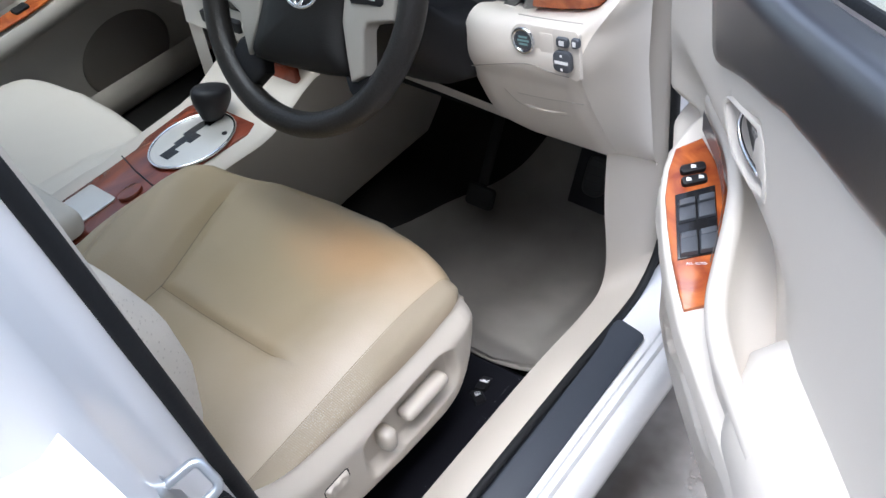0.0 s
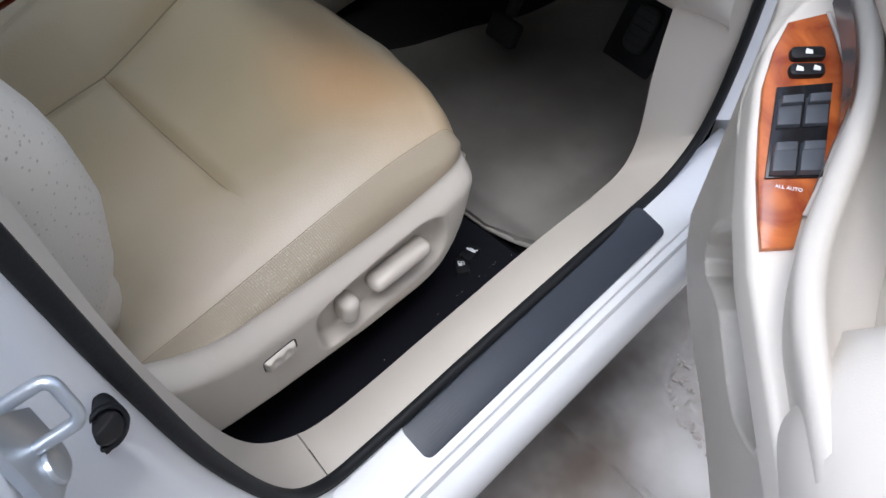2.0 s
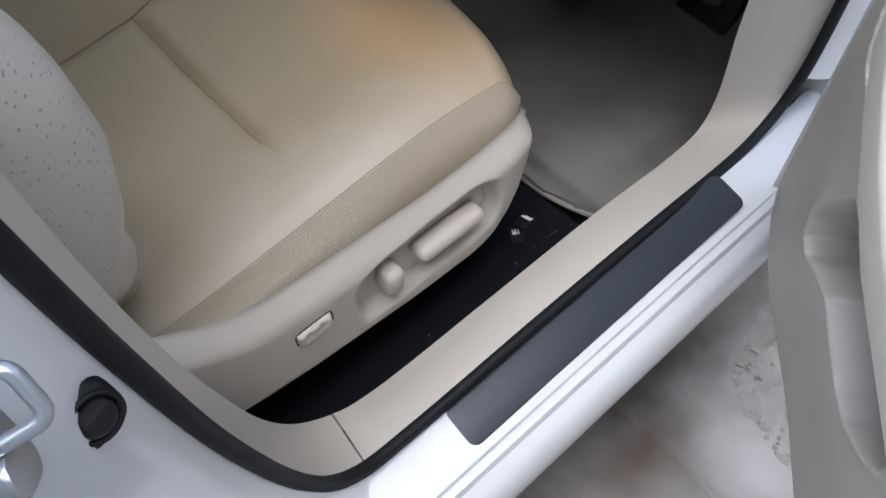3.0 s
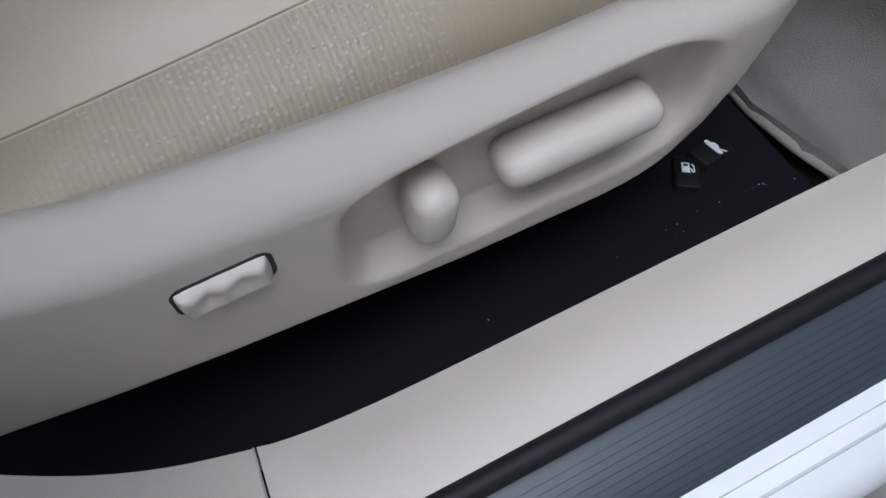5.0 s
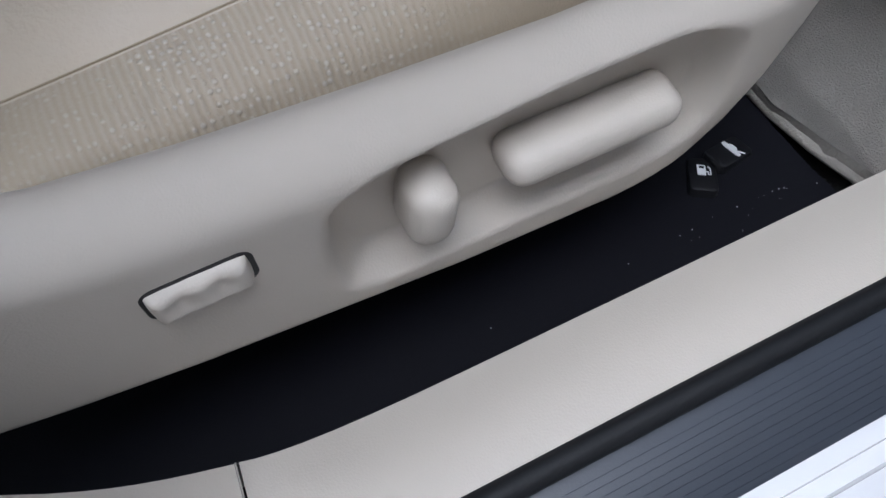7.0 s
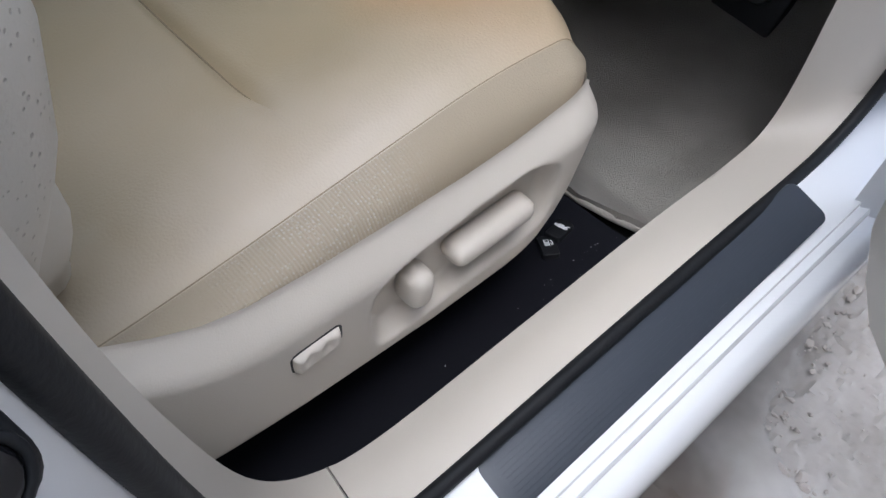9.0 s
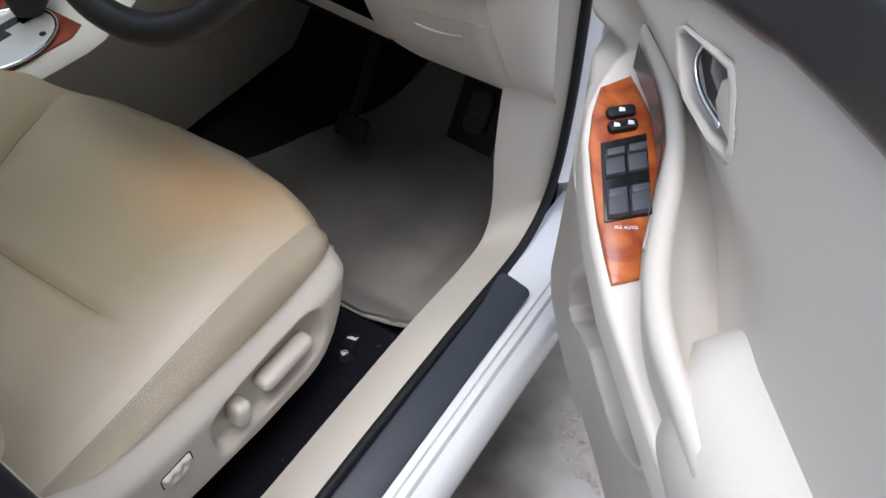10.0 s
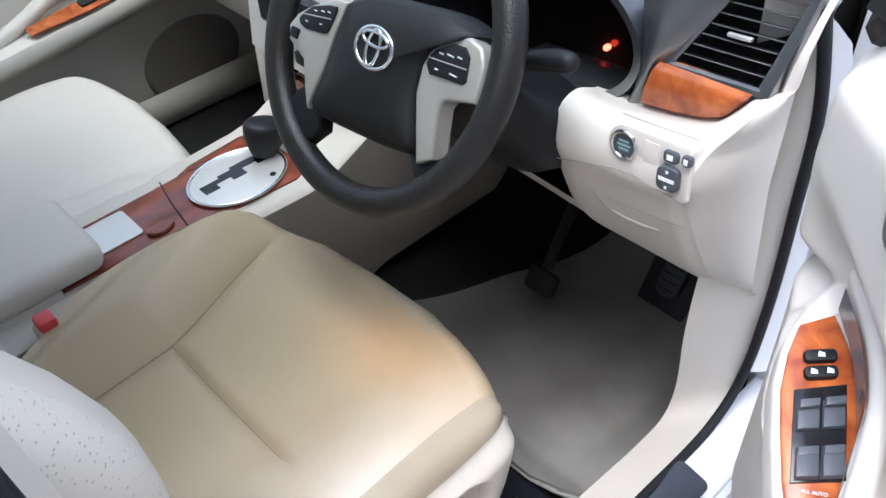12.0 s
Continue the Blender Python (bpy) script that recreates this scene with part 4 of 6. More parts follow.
accel = thing("accelerator_pedal", "black floor-hinged accelerator pedal with ribs", "pedal", group="foot pedals")
am = axes((0.5225, 0.79, 0.292), (1, 0, 0.0), (0, 0.50, 0.87))
part("base", slab(rounded(-0.045, 0.047, 0.0, 0.15, 0.008), 0.02, 0.003), BLACK, accel, "", 40, am)
pd = part("pad", slab(rounded(-0.022, 0.022, -0.030, 0.050, 0.018), 0.016, 0.006, 3), PEDAL, accel, "worn grey rubber pedal pad", 40, am @ Matrix.Translation((0.006, 0.066, 0.022)))
for i in range(5):
    part("rib", tube([(-0.016, -0.016 + i * 0.014, 0.0006), (0.016, -0.016 + i * 0.014, 0.0006)], 0.0014, 6), PEDAL, pd)
brake = thing("brake_pedal", "black rubber brake pedal on a hanging arm", "pedal", group="foot pedals")
part("arm", tube(fine([(0.375, 0.86, 0.70), (0.388, 0.75, 0.56), (0.400, 0.64, 0.42)], 14), 0.010, 8), UNDER, brake, "", 180)
part("pad", slab(rounded(-0.028, 0.028, -0.020, 0.020, 0.008), 0.012, 0.004), UNDER, brake, "", 40, axes((0.402, 0.620, 0.405), (1, 0, 0), (0, 0.5, 0.85)))


# ---- dashboard ----
dash = thing("dashboard", "beige and dark grey car dashboard with wood trim", "dashboard")
PROF = [(0.556, 0.0), (0.538, 0.0), (0.506, 0.0), (0.482, 0.874), (0.469, 0.855), (0.466, 0.835), (0.470, 0.820), (0.478, 0.803), (0.492, 0.765), (0.520, 0.708), (0.556, 0.660), (0.598, 0.622), (0.640, 0.604), (0.68, 0.602)]


def dash_top(x):
    """The beige edge under the wood strip, rising to the vent's corner."""
    return interp([0.527, 0.596, 0.630, 0.665, 0.688, 0.700, 0.712, 0.732], [0.853, 0.861, 0.868, 0.876, 0.886, 0.902, 0.918, 0.928], x)


def fold(z):
    """Where the panel turns to its end face."""
    return interp([0.60, 0.66, 0.70, 0.735, 0.76, 0.81, 0.86, 0.905, 0.93], [0.702, 0.704, 0.706, 0.705, 0.702, 0.698, 0.702, 0.716, 0.730], z)


def dash_point(f, k):
    y, z = PROF[k]
    x = 0.527 + f * ((0.732, 0.731, 0.722)[k] - 0.527 if k < 3 else fold(z) - 0.527)
    if k < 2:
        z = dash_top(x) - 0.001 * k
    elif k == 2:
        z = 0.880 + 0.10 * (x - 0.65) + 0.45 * (dash_top(x) - 0.870 - 0.10 * (x - 0.65))
    else:
        z += 0.10 * (x - 0.65) * (1 if z > 0.7 else 0.3)
    y += 0.010 * smoothstep(0.86, 1.0, f) ** 2 * (1 if k > 2 else 0.2) + 0.02 * smoothstep(0.56, 0.50, x)
    return Vector((x, y, z))


def dash_y(z):
    """Depth of the lower panel's face at a height."""
    return interp([0.604, 0.622, 0.660, 0.708, 0.765, 0.803, 0.820, 0.835, 0.855, 0.874], [0.640, 0.598, 0.556, 0.520, 0.492, 0.478, 0.470, 0.466, 0.469, 0.482], z)


COLS = lin(0, 0.84, 14) + lin(0.86, 1, 9)
part("lower_panel", loft([[curve_at([dash_point(f, k) for k in range(len(PROF))], i / 52) for i in range(53)] for f in COLS]), BEIGE_DASH, dash, "pale beige lower dash panel", 60)
part("knee_panel", loft([[(x, y + 0.006 + 0.07 * (0.53 - x), z - 0.004 + 0.02 * (x - 0.53)) for y, z in PROF[9:]] for x in lin(0.13, 0.527, 12)]), BEIGE_DASH, dash, "", 60)
# black panel and core added to keep light out of the footwell
part("under_panel", loft([[(x, 0.664, 0.598), (x, 0.70, 0.585), (x, 0.84, 0.60), (x, 1.0, 0.62)] for x in lin(0.10, 0.712, 8)]), UNDER, dash, "added black panel that darkens the footwell under the dash", 60)
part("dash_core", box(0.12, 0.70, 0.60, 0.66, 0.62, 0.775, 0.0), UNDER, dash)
# end face between the panel's fold and the pillar trim
rows = [[Vector((0.738, 0.600, 1.02)), Vector((0.7385, 0.605, 1.03))], [Vector((0.737, 0.578, 0.99)), Vector((0.7385, 0.583, 1.0))], [Vector((0.735, 0.560, 0.955)), Vector((0.7385, 0.574, 0.975))]]
for i in range(0, 53, 2):
    p = curve_at([dash_point(1, k) for k in range(len(PROF))], i / 52)
    rows.append([p, Vector((0.7385, interp([0.60, 0.64, 0.80, 0.93], [0.620, 0.604, 0.572, 0.572], p.z), p.z + 0.01))])
part("end_cap", loft([[a.lerp(b, f) + Vector((0.007 * math.sin(math.pi * f), 0, 0)) for f in lin(0, 1, 8)] for a, b in rows]), BEIGE_DASH, dash, "beige dash end cap", 60)
# wood strip
wrow = []
for i in range(24):
    f = i / 23
    row = []
    for g, y in ((-0.08, 0.556), (0.0, 0.542), (0.12, 0.5365), (0.5, 0.5345), (0.88, 0.5375), (1.0, 0.545), (1.06, 0.556)):
        x = 0.594 + f * 0.116 + 0.010 * (1 - f) * g
        zb = interp([0.594, 0.63, 0.665, 0.688, 0.700, 0.710], [0.863, 0.869, 0.877, 0.888, 0.904, 0.919], x)
        zt = 0.914 + 0.08 * (x - 0.604)
        row.append((x, y, zb + (zt - zb) * g))
    wrow.append(row)
part("wood_strip", loft(wrow), WOOD, dash, "glossy orange burl wood trim strip", 60)
# air vent, leaning to the end of the dash
VM = axes((0.666, 0.546, 0.916), (1, -0.02, 0.10), (0.32, 0.36, 0.86))
VENT_H = 0.088


def vent_x(v, side, grow=0.0):
    return (-0.048 + 0.56 * (v - 0.008) - grow) if side < 0 else (0.046 + 0.235 * (v - 0.009) + grow * 1.35)


vin = [(vent_x(0.009, -1), 0.009), (vent_x(0.009, 1), 0.009), (vent_x(VENT_H, 1), VENT_H), (vent_x(VENT_H, -1), VENT_H)]
vout = [(vent_x(0.0, -1, 0.010), -0.001), (vent_x(0.0, 1, 0.013), -0.001), (vent_x(VENT_H, 1, 0.010), VENT_H + 0.010), (vent_x(VENT_H, -1, 0.012), VENT_H + 0.010)]
bm = loft([[(p[0], p[1], z) for p in ring] for ring, z in ((vout, -0.03), (vout, -0.002), ([(a[0] * 0.9 + b[0] * 0.1, a[1] * 0.9 + b[1] * 0.1) for a, b in zip(vout, vin)], 0.001), ([(a[0] * 0.3 + b[0] * 0.7, a[1] * 0.3 + b[1] * 0.7) for a, b in zip(vout, vin)], 0.0), (vin, -0.003), (vin, -0.03))], closed=True)
vent = part("air_vent", bm, PAD, dash, "dark air vent leaning with its frame", 35, VM)
part("vent_back", slab(vin, 0.004, 0.0), UNDER, vent, "", 0, Matrix.Translation((0, 0, -0.026)))
PALE_EDGE = material("vent_edge", (0.11, 0.108, 0.105), 0.4)
for i in range(6):
    v = 0.0195 + i * 0.0115
    x0, x1 = vent_x(v, -1) + 0.001, vent_x(v, 1) - 0.001
    sl = part("slat", box(x0, x1, v - 0.0008, v + 0.0008, -0.020, -0.004, 0.0004, 1), BLACK, vent)
    part("slat_edge", tube([(x0, v, -0.004), (x1, v, -0.004)], 0.0007, 6), PALE_EDGE, sl)
part("vent_knob", box(0.0, 0.026, 0.046, 0.051, -0.006, 0.002, 0.002), SILVER, vent, "silver vent knob")
# upper pad and cluster hood
part("upper_pad", loft([[(x, 0.615, 0.93 + 0.09 * (x - 0.6)), (x, 0.62, 0.99), (x, 0.68, 1.02), (x, 0.9, 1.03), (x, 1.02, 1.0)] for x in lin(-0.72, 0.735, 24)]), PAD, dash, "dark grey upper dash pad", 60)
PL_ = [(0.560, 0.551, 0.838), (0.578, 0.545, 0.868), (0.584, 0.545, 0.90), (0.583, 0.547, 0.935), (0.571, 0.556, 0.97), (0.550, 0.575, 1.01), (0.52, 0.62, 1.03)]
PR_ = [(0.594, 0.552, 0.858), (0.599, 0.549, 0.88), (0.606, 0.552, 0.91), (0.618, 0.556, 0.93), (0.640, 0.571, 0.966), (0.665, 0.59, 1.01), (0.69, 0.63, 1.03)]
part("pad_side", loft([[a.lerp(b, f) + Vector((0, -0.007 * math.sin(math.pi * f), 0.003 * math.sin(math.pi * f))) for f in lin(0, 1, 9)] for a, b in zip(fine(PL_, 24), fine(PR_, 24))]), PAD, dash, "", 60)
hood = []
for a in lin(-35, 215, 40):
    ca, sa = math.cos(radians(a)), math.sin(radians(a))
    cx, cz = 0.378, 0.905
    hood.append([(cx + 0.195 * ca, 0.548, cz + 0.095 * sa), (cx + 0.206 * ca, 0.545, cz + 0.108 * sa), (cx + 0.210 * ca, 0.60, cz + 0.118 * sa), (cx + 0.20 * ca, 0.75, cz + 0.11 * sa)])
part("cluster_hood", loft(hood), PAD, dash, "dark instrument cluster hood", 60)
inn = [[(0.378 + 0.194 * math.cos(radians(a)), y, 0.900 + (0.098 if a < 180 else 0.112) * math.sin(radians(a))) for a in lin(0, 350, 36)] for y in (0.550, 0.69)]
part("cluster_tunnel", loft(inn, closed=True), GLOSSBLACK, dash, "", 60)
part("cluster_face", box(0.17, 0.57, 0.69, 0.70, 0.78, 1.02, 0), GLOSSBLACK, dash, "black instrument cluster face")
part("warning_lamp", box(0.4395, 0.4465, 0.678, 0.688, 0.8105, 0.8175, 0.002), LAMP_RED, dash, "small lit red warning lamp")
part("cluster_lip", loft([[(x, 0.556, 0.812 + 0.16 * (x - 0.43)), (x, 0.549, 0.822 + 0.16 * (x - 0.43)), (x, 0.553, 0.836 + 0.16 * (x - 0.43)), (x, 0.575, 0.842 + 0.14 * (x - 0.43)), (x, 0.612, 0.838 + 0.1 * (x - 0.43)), (x, 0.64, 0.80)] for x in lin(0.40, 0.572, 10)]), PAD, dash, "", 60)
# start button and switches on the switch panel
def on_dash(x, z):
    k = interp([0.812, 0.822, 0.845, 0.868], [0.474, 0.468, 0.467, 0.474], z - 0.1 * (x - 0.65))
    return k


def facing(x, z, lift=0.0):
    return axes((x, on_dash(x, z) - lift, z), (1, 0, 0.1), (0, 0.08, 1))


def disc(r, n=28):
    return [(r * math.cos(2 * math.pi * i / n), r * math.sin(2 * math.pi * i / n)) for i in range(n)]


plate = part("switch_panel", slab(([(0.046, 0.024), (0.050, 0.020), (0.050, -0.034), (0.045, -0.038), (0.034, -0.035), (0.018, -0.026), (-0.002, -0.021)] + [(-0.025 + 0.022 * math.cos(radians(a)), 0.002 + 0.022 * math.sin(radians(a))) for a in range(-75, -271, -15)])[::-1], 0.006, 0.002), BEIGE_DASH, dash, "pale beige switch panel", 40, facing(0.652, 0.863, 0.0015))
ringm = facing(0.627, 0.865, 0.005)
btn = part("start_button", slab(disc(0.0125), 0.012, 0.002), BUTTON, dash, "dark start button in a chrome ring", 40, ringm @ Matrix.Translation((0, 0, 0.001)))
part("chrome_ring", tube([(0.0145 * math.cos(a), 0.0145 * math.sin(a), 0) for a in lin(0, 2 * math.pi * 35 / 36, 36)], 0.0024, 8, closed=True), CHROME, btn, "chrome ring", 180)
TEAL = material("teal_print", (0.25, 0.42, 0.42), 0.5)
for w, yy in ((0.006, 0.0045), (0.008, 0.0), (0.006, -0.0045)):
    part("print_bar", box(-w, w, yy - 0.0012, yy + 0.0012, 0.0002, 0.0006, 0), TEAL, btn)
part("blank_cover", slab(rounded(-0.0090, 0.0090, -0.0145, 0.0145, 0.002), 0.003, 0.001), BEIGE_DASH, dash, "", 40, facing(0.6575, 0.866, 0.003))
for nm, x, z, w, h, r in (("light_switch", 0.680, 0.876, 0.0085, 0.0062, 0.004), ("select_switch", 0.697, 0.879, 0.0055, 0.0062, 0.004), ("mirror_switch", 0.683, 0.854, 0.0125, 0.0130, 0.007)):
    s = part(nm, slab(rounded(-w, w, -h, h, r), 0.006, 0.0025), BUTTON, dash, "dark grey switch", 40, facing(x, z, 0.0065))
    if nm == "mirror_switch":
        part("print_bar", box(-0.009, 0.009, -0.002, 0.002, 0.0002, 0.0006, 0), LINEN, s)
        part("print_dot", box(-0.0015, 0.0015, 0.007, 0.010, 0.0002, 0.0006, 0), LINEN, s)
        part("print_dot", box(-0.0015, 0.0015, -0.010, -0.007, 0.0002, 0.0006, 0), LINEN, s)
    else:
        part("print_bar", box(-w * 0.4, w * 0.4, -0.003, 0.003, 0.0002, 0.0006, 0), LINEN, s)
# seams of the knee panel
part("panel_seam", tube(fine([(x, dash_y(z - 0.1 * (x - 0.65)) - 0.0003, z) for x, z in ((0.54, 0.802), (0.57, 0.815), (0.605, 0.828), (0.625, 0.8345), (0.646, 0.8365), (0.66, 0.834), (0.69, 0.8335))], 24), 0.0007, 6), GROOVE, dash)
part("panel_seam", tube(fine([(x, dash_y(z - 0.1 * (x - 0.65)) - 0.0002, z) for x, z in ((0.612, 0.889), (0.65, 0.8925), (0.70, 0.8985))], 12), 0.0006, 6), GROOVE, dash)
part("coin_box_lip", tube([(x, dash_y(0.752) - 0.0005, 0.7495 + 0.13 * (x - 0.61) - 0.004 * math.sin(math.pi * (x - 0.605) / 0.06)) for x in lin(0.605, 0.665, 12)], 0.0022, 8, flat=0.7), BEIGE_DASH, dash)
part("coin_box_seam", tube(fine([(x, dash_y(z - 0.1 * (x - 0.65)) - 0.0002, z) for x, z in ((0.580, 0.772), (0.592, 0.752), (0.612, 0.741), (0.64, 0.742), (0.67, 0.752))], 20), 0.0006, 6), GROOVE, dash)
part("coin_box_seam", tube(fine([(x, dash_y(z - 0.1 * (x - 0.65)) - 0.0002, z) for x, z in ((0.60, 0.7715), (0.64, 0.776), (0.67, 0.782), (0.70, 0.787))], 20), 0.0005, 6), GROOVE, dash)
# centre stack and passenger side
part("stack_face", loft([[(x, 0.56, 0.668), (x, 0.505, 0.672), (x, 0.515, 0.75), (x, 0.56, 0.92), (x, 0.62, 0.96)] for x in lin(-0.15, 0.12, 6)]), SILVER, dash, "silver centre stack with radio", 60)
part("radio", box(-0.11, 0.10, 0.506, 0.53, 0.73, 0.80, 0.006), GLOSSBLACK, dash, "dark radio panel")
for i in range(5):
    part("radio_key", box(-0.09 + i * 0.037, -0.062 + i * 0.037, 0.500, 0.515, 0.69, 0.712, 0.003), SILVER if i % 2 else BLACK, dash)
part("stack_wood", box(-0.105, 0.11, 0.515, 0.53, 0.585, 0.64, 0.006), WOOD2, dash, "red-brown wood strip")
part("stack_leg", loft([[(x, 0.51, 0.675), (x, 0.505, 0.56), (x, 0.56, 0.40), (x, 0.60, 0.26)] for x in lin(-0.152, -0.112, 4)]), BEIGE_DASH, dash)
part("glove_box", loft([[(x, 0.60, 0.93), (x, 0.56, 0.86), (x, 0.545, 0.78), (x, 0.56, 0.70), (x, 0.60, 0.62), (x, 0.66, 0.585), (x, 0.8, 0.58)] for x in lin(-0.72, -0.15, 10)]), BEIGE_DASH, dash, "pale beige glove box side", 60)

# ---- steering wheel ----
WT = radians(30)
WM = axes((0.369, 0.376, 0.920), (1, 0, 0.0), (0, math.sin(WT), math.cos(WT)))
wheel = thing("steering_wheel", "black leather steering wheel with silver spokes", "steering wheel")
wheel.matrix_world = WM
RIM_LEATHER = material("rim_leather", (0.019, 0.016, 0.0135), 0.42, second=(0.009, 0.0085, 0.0085), scale=9, grain=0.35, grain_scale=350)
part("rim", tube([(0.1705 * math.cos(a), 0.1705 * math.sin(a), 0) for a in lin(0, 2 * math.pi * 71 / 72, 72)], 0.0172, 18, closed=True), RIM_LEATHER, wheel, "worn black leather rim", 180)
hub_out = [(-0.054, 0.028), (-0.046, 0.034), (-0.015, 0.046), (0.025, 0.054), (0.073, 0.060), (0.105, 0.059), (0.128, 0.050), (0.104, 0.036), (0.086, 0.018), (0.081, -0.008), (0.087, -0.04), (0.100, -0.082), (0.07, -0.094), (0.02, -0.100), (-0.03, -0.104), (-0.066, -0.103), (-0.064, -0.07), (-0.060, -0.03), (-0.057, 0.01)]
hub = []
mid_hub = Vector((0.018, -0.022, 0))
for s, z in ((1.0, -0.03), (1.0, -0.002), (0.975, 0.008), (0.90, 0.017), (0.6, 0.024), (0.25, 0.027)):
    hub.append([mid_hub + (Vector((p[0], p[1], 0)) - mid_hub) * s + Vector((0, 0, z)) for p in [curve_at([(q[0], q[1], 0) for q in hub_out] + [(hub_out[0][0], hub_out[0][1], 0)], i / 64) for i in range(64)]])
HUB = material("hub_plastic", (0.013, 0.0125, 0.0125), 0.45, grain=0.3, grain_scale=600, var=0.05, spec=0.3)
part("airbag_cover", loft(hub, closed=True, caps=True), HUB, wheel, "dark grey airbag cover", 60)
SPOKES = (((0.077, 0.003), (0.081, 0.019), (0.091, 0.031), (0.107, 0.042), (0.124, 0.047), (0.142, 0.043), (0.152, 0.030), (0.158, -0.008), (0.126, -0.017), (0.119, -0.020), (0.116, -0.028), (0.129, -0.078), (0.110, -0.091), (0.094, -0.058), (0.080, -0.026)),
          ((-0.137, -0.026), (-0.127, -0.010), (-0.105, 0.007), (-0.071, 0.023), (-0.052, 0.026), (-0.059, -0.013), (-0.061, -0.053), (-0.070, -0.103), (-0.084, -0.081), (-0.098, -0.054), (-0.130, -0.042)))
PODS = (((0.084, 0.006), (0.086, 0.016), (0.092, 0.024), (0.111, 0.036), (0.125, 0.037), (0.134, 0.030), (0.139, 0.007), (0.135, 0.003), (0.115, 0.001), (0.092, -0.002)),
        ((-0.119, -0.014), (-0.115, -0.006), (-0.102, 0.006), (-0.076, 0.015), (-0.064, 0.017), (-0.062, 0.012), (-0.067, -0.012), (-0.072, -0.016), (-0.104, -0.021), (-0.115, -0.019)))
BARS = (((0.100, 0.022, 0.0030), (0.112, 0.024, 0.0045), (0.124, 0.026, 0.0030), (0.100, 0.006, 0.0020), (0.123, 0.008, 0.0050)), ((-0.094, 0.003, 0.0025), (-0.082, 0.006, 0.0030), (-0.072, 0.008, 0.0025), (-0.104, -0.012, 0.0022), (-0.080, -0.008, 0.0022)))
for outline, keys, bars, line in zip(SPOKES, PODS, BARS, (((0.087, 0.0135), (0.136, 0.0185)), ((-0.114, -0.0065), (-0.066, 0.002)))):
    sk = part("spoke", slab(outline[::-1], 0.024, 0.004, 3), SPOKE, wheel, "silver plastic spoke", 50, Matrix.Translation((0, 0, 0.014)))
    pod = part("button_pod", slab(keys[::-1], 0.006, 0.002), BLACK, sk, "black button pod", 40, Matrix.Translation((0, 0, 0.003)))
    (ax, ay), (bx, by) = line
    part("divider", tube([(ax, ay, 0.0035), (bx, by, 0.0035)], 0.0008, 6), SPOKE, sk)
    for x, y, w in bars:
        part("print_bar", box(x - w, x + w, y - 0.0007, y + 0.0007, 0.0032, 0.0036, 0), LINEN, sk)
part("side_key", slab(rounded(-0.128, -0.114, -0.037, -0.025, 0.002), 0.006, 0.0015), BLACK, wheel, "small black key", 40, Matrix.Translation((0, 0, 0.017)))
for leg in (((-0.085, -0.075), (-0.055, -0.098), (-0.048, -0.122), (-0.078, -0.158), (-0.122, -0.128), (-0.104, -0.090)), ((0.085, -0.082), (0.108, -0.092), (0.130, -0.076), (0.148, -0.084), (0.126, -0.122), (0.100, -0.104))):
    part("lower_spoke", slab(leg[::-1], 0.02, 0.005, 3), BLACK, wheel, "", 50, Matrix.Translation((0, 0, 0.004)))
badge = part("badge", tube([(0.019 + 0.0275 * math.cos(a), 0.021 * math.sin(a) - 0.002, 0.027) for a in lin(0, 2 * math.pi * 35 / 36, 36)], 0.0026, 8, closed=True), CHROME, wheel, "chrome oval badge", 180)
for rx, ry, cy in ((0.009, 0.019, -0.002), (0.019, 0.007, 0.007)):
    part("badge_ring", tube([(0.019 + rx * math.cos(a), ry * math.sin(a) + cy, 0.028) for a in lin(0, 2 * math.pi * 31 / 32, 32)], 0.0022, 8, closed=True), CHROME, badge, "", 180)
column = thing("steering_column", "black plastic steering column shroud with stalk", "steering column")
part("shroud", loft([[(0.371 + w * math.copysign(abs(math.cos(a)) ** 0.6, math.cos(a)), y, z + h * math.copysign(abs(math.sin(a)) ** 0.6, math.sin(a))) for a in lin(0, 2 * math.pi * 31 / 32, 32)] for y, z, w, h in ((0.40, 0.90, 0.06, 0.05), (0.43, 0.872, 0.10, 0.075), (0.465, 0.822, 0.166, 0.066), (0.52, 0.800, 0.168, 0.064), (0.60, 0.765, 0.165, 0.062))], closed=True, caps=True), BLACK, column, "", 60)
part("stalk", tube([(0.44, 0.46, 0.895), (0.505, 0.452, 0.918), (0.522, 0.451, 0.926), (0.545, 0.45, 0.936), (0.566, 0.45, 0.942), (0.574, 0.45, 0.944)], [0.007, 0.008, 0.0115, 0.012, 0.011, 0.007], 10), BLACK, column, "black indicator stalk", 180)

# ---- centre console ----
con = thing("centre_console", "beige centre console with red-brown wood and silver gate", "console")
CZ = 0.572


def con_row(y):
    z = CZ + 0.05 * smoothstep(0.40, 0.56, y)
    w = 0.104 + 0.012 * smoothstep(0.2, 0.45, y)
    return [(0.012 + s * xx, y, z + dz) for s, xx, dz in ((1, w - 0.03, -0.32), (1, w - 0.012, -0.14), (1, w - 0.004, -0.03), (1, w - 0.002, -0.008), (1, w - 0.010, 0.0), (1, 0.05, 0.0), (-1, 0.05, 0.0), (-1, w - 0.010, 0.0), (-1, w, -0.01), (-1, w - 0.02, -0.32))]


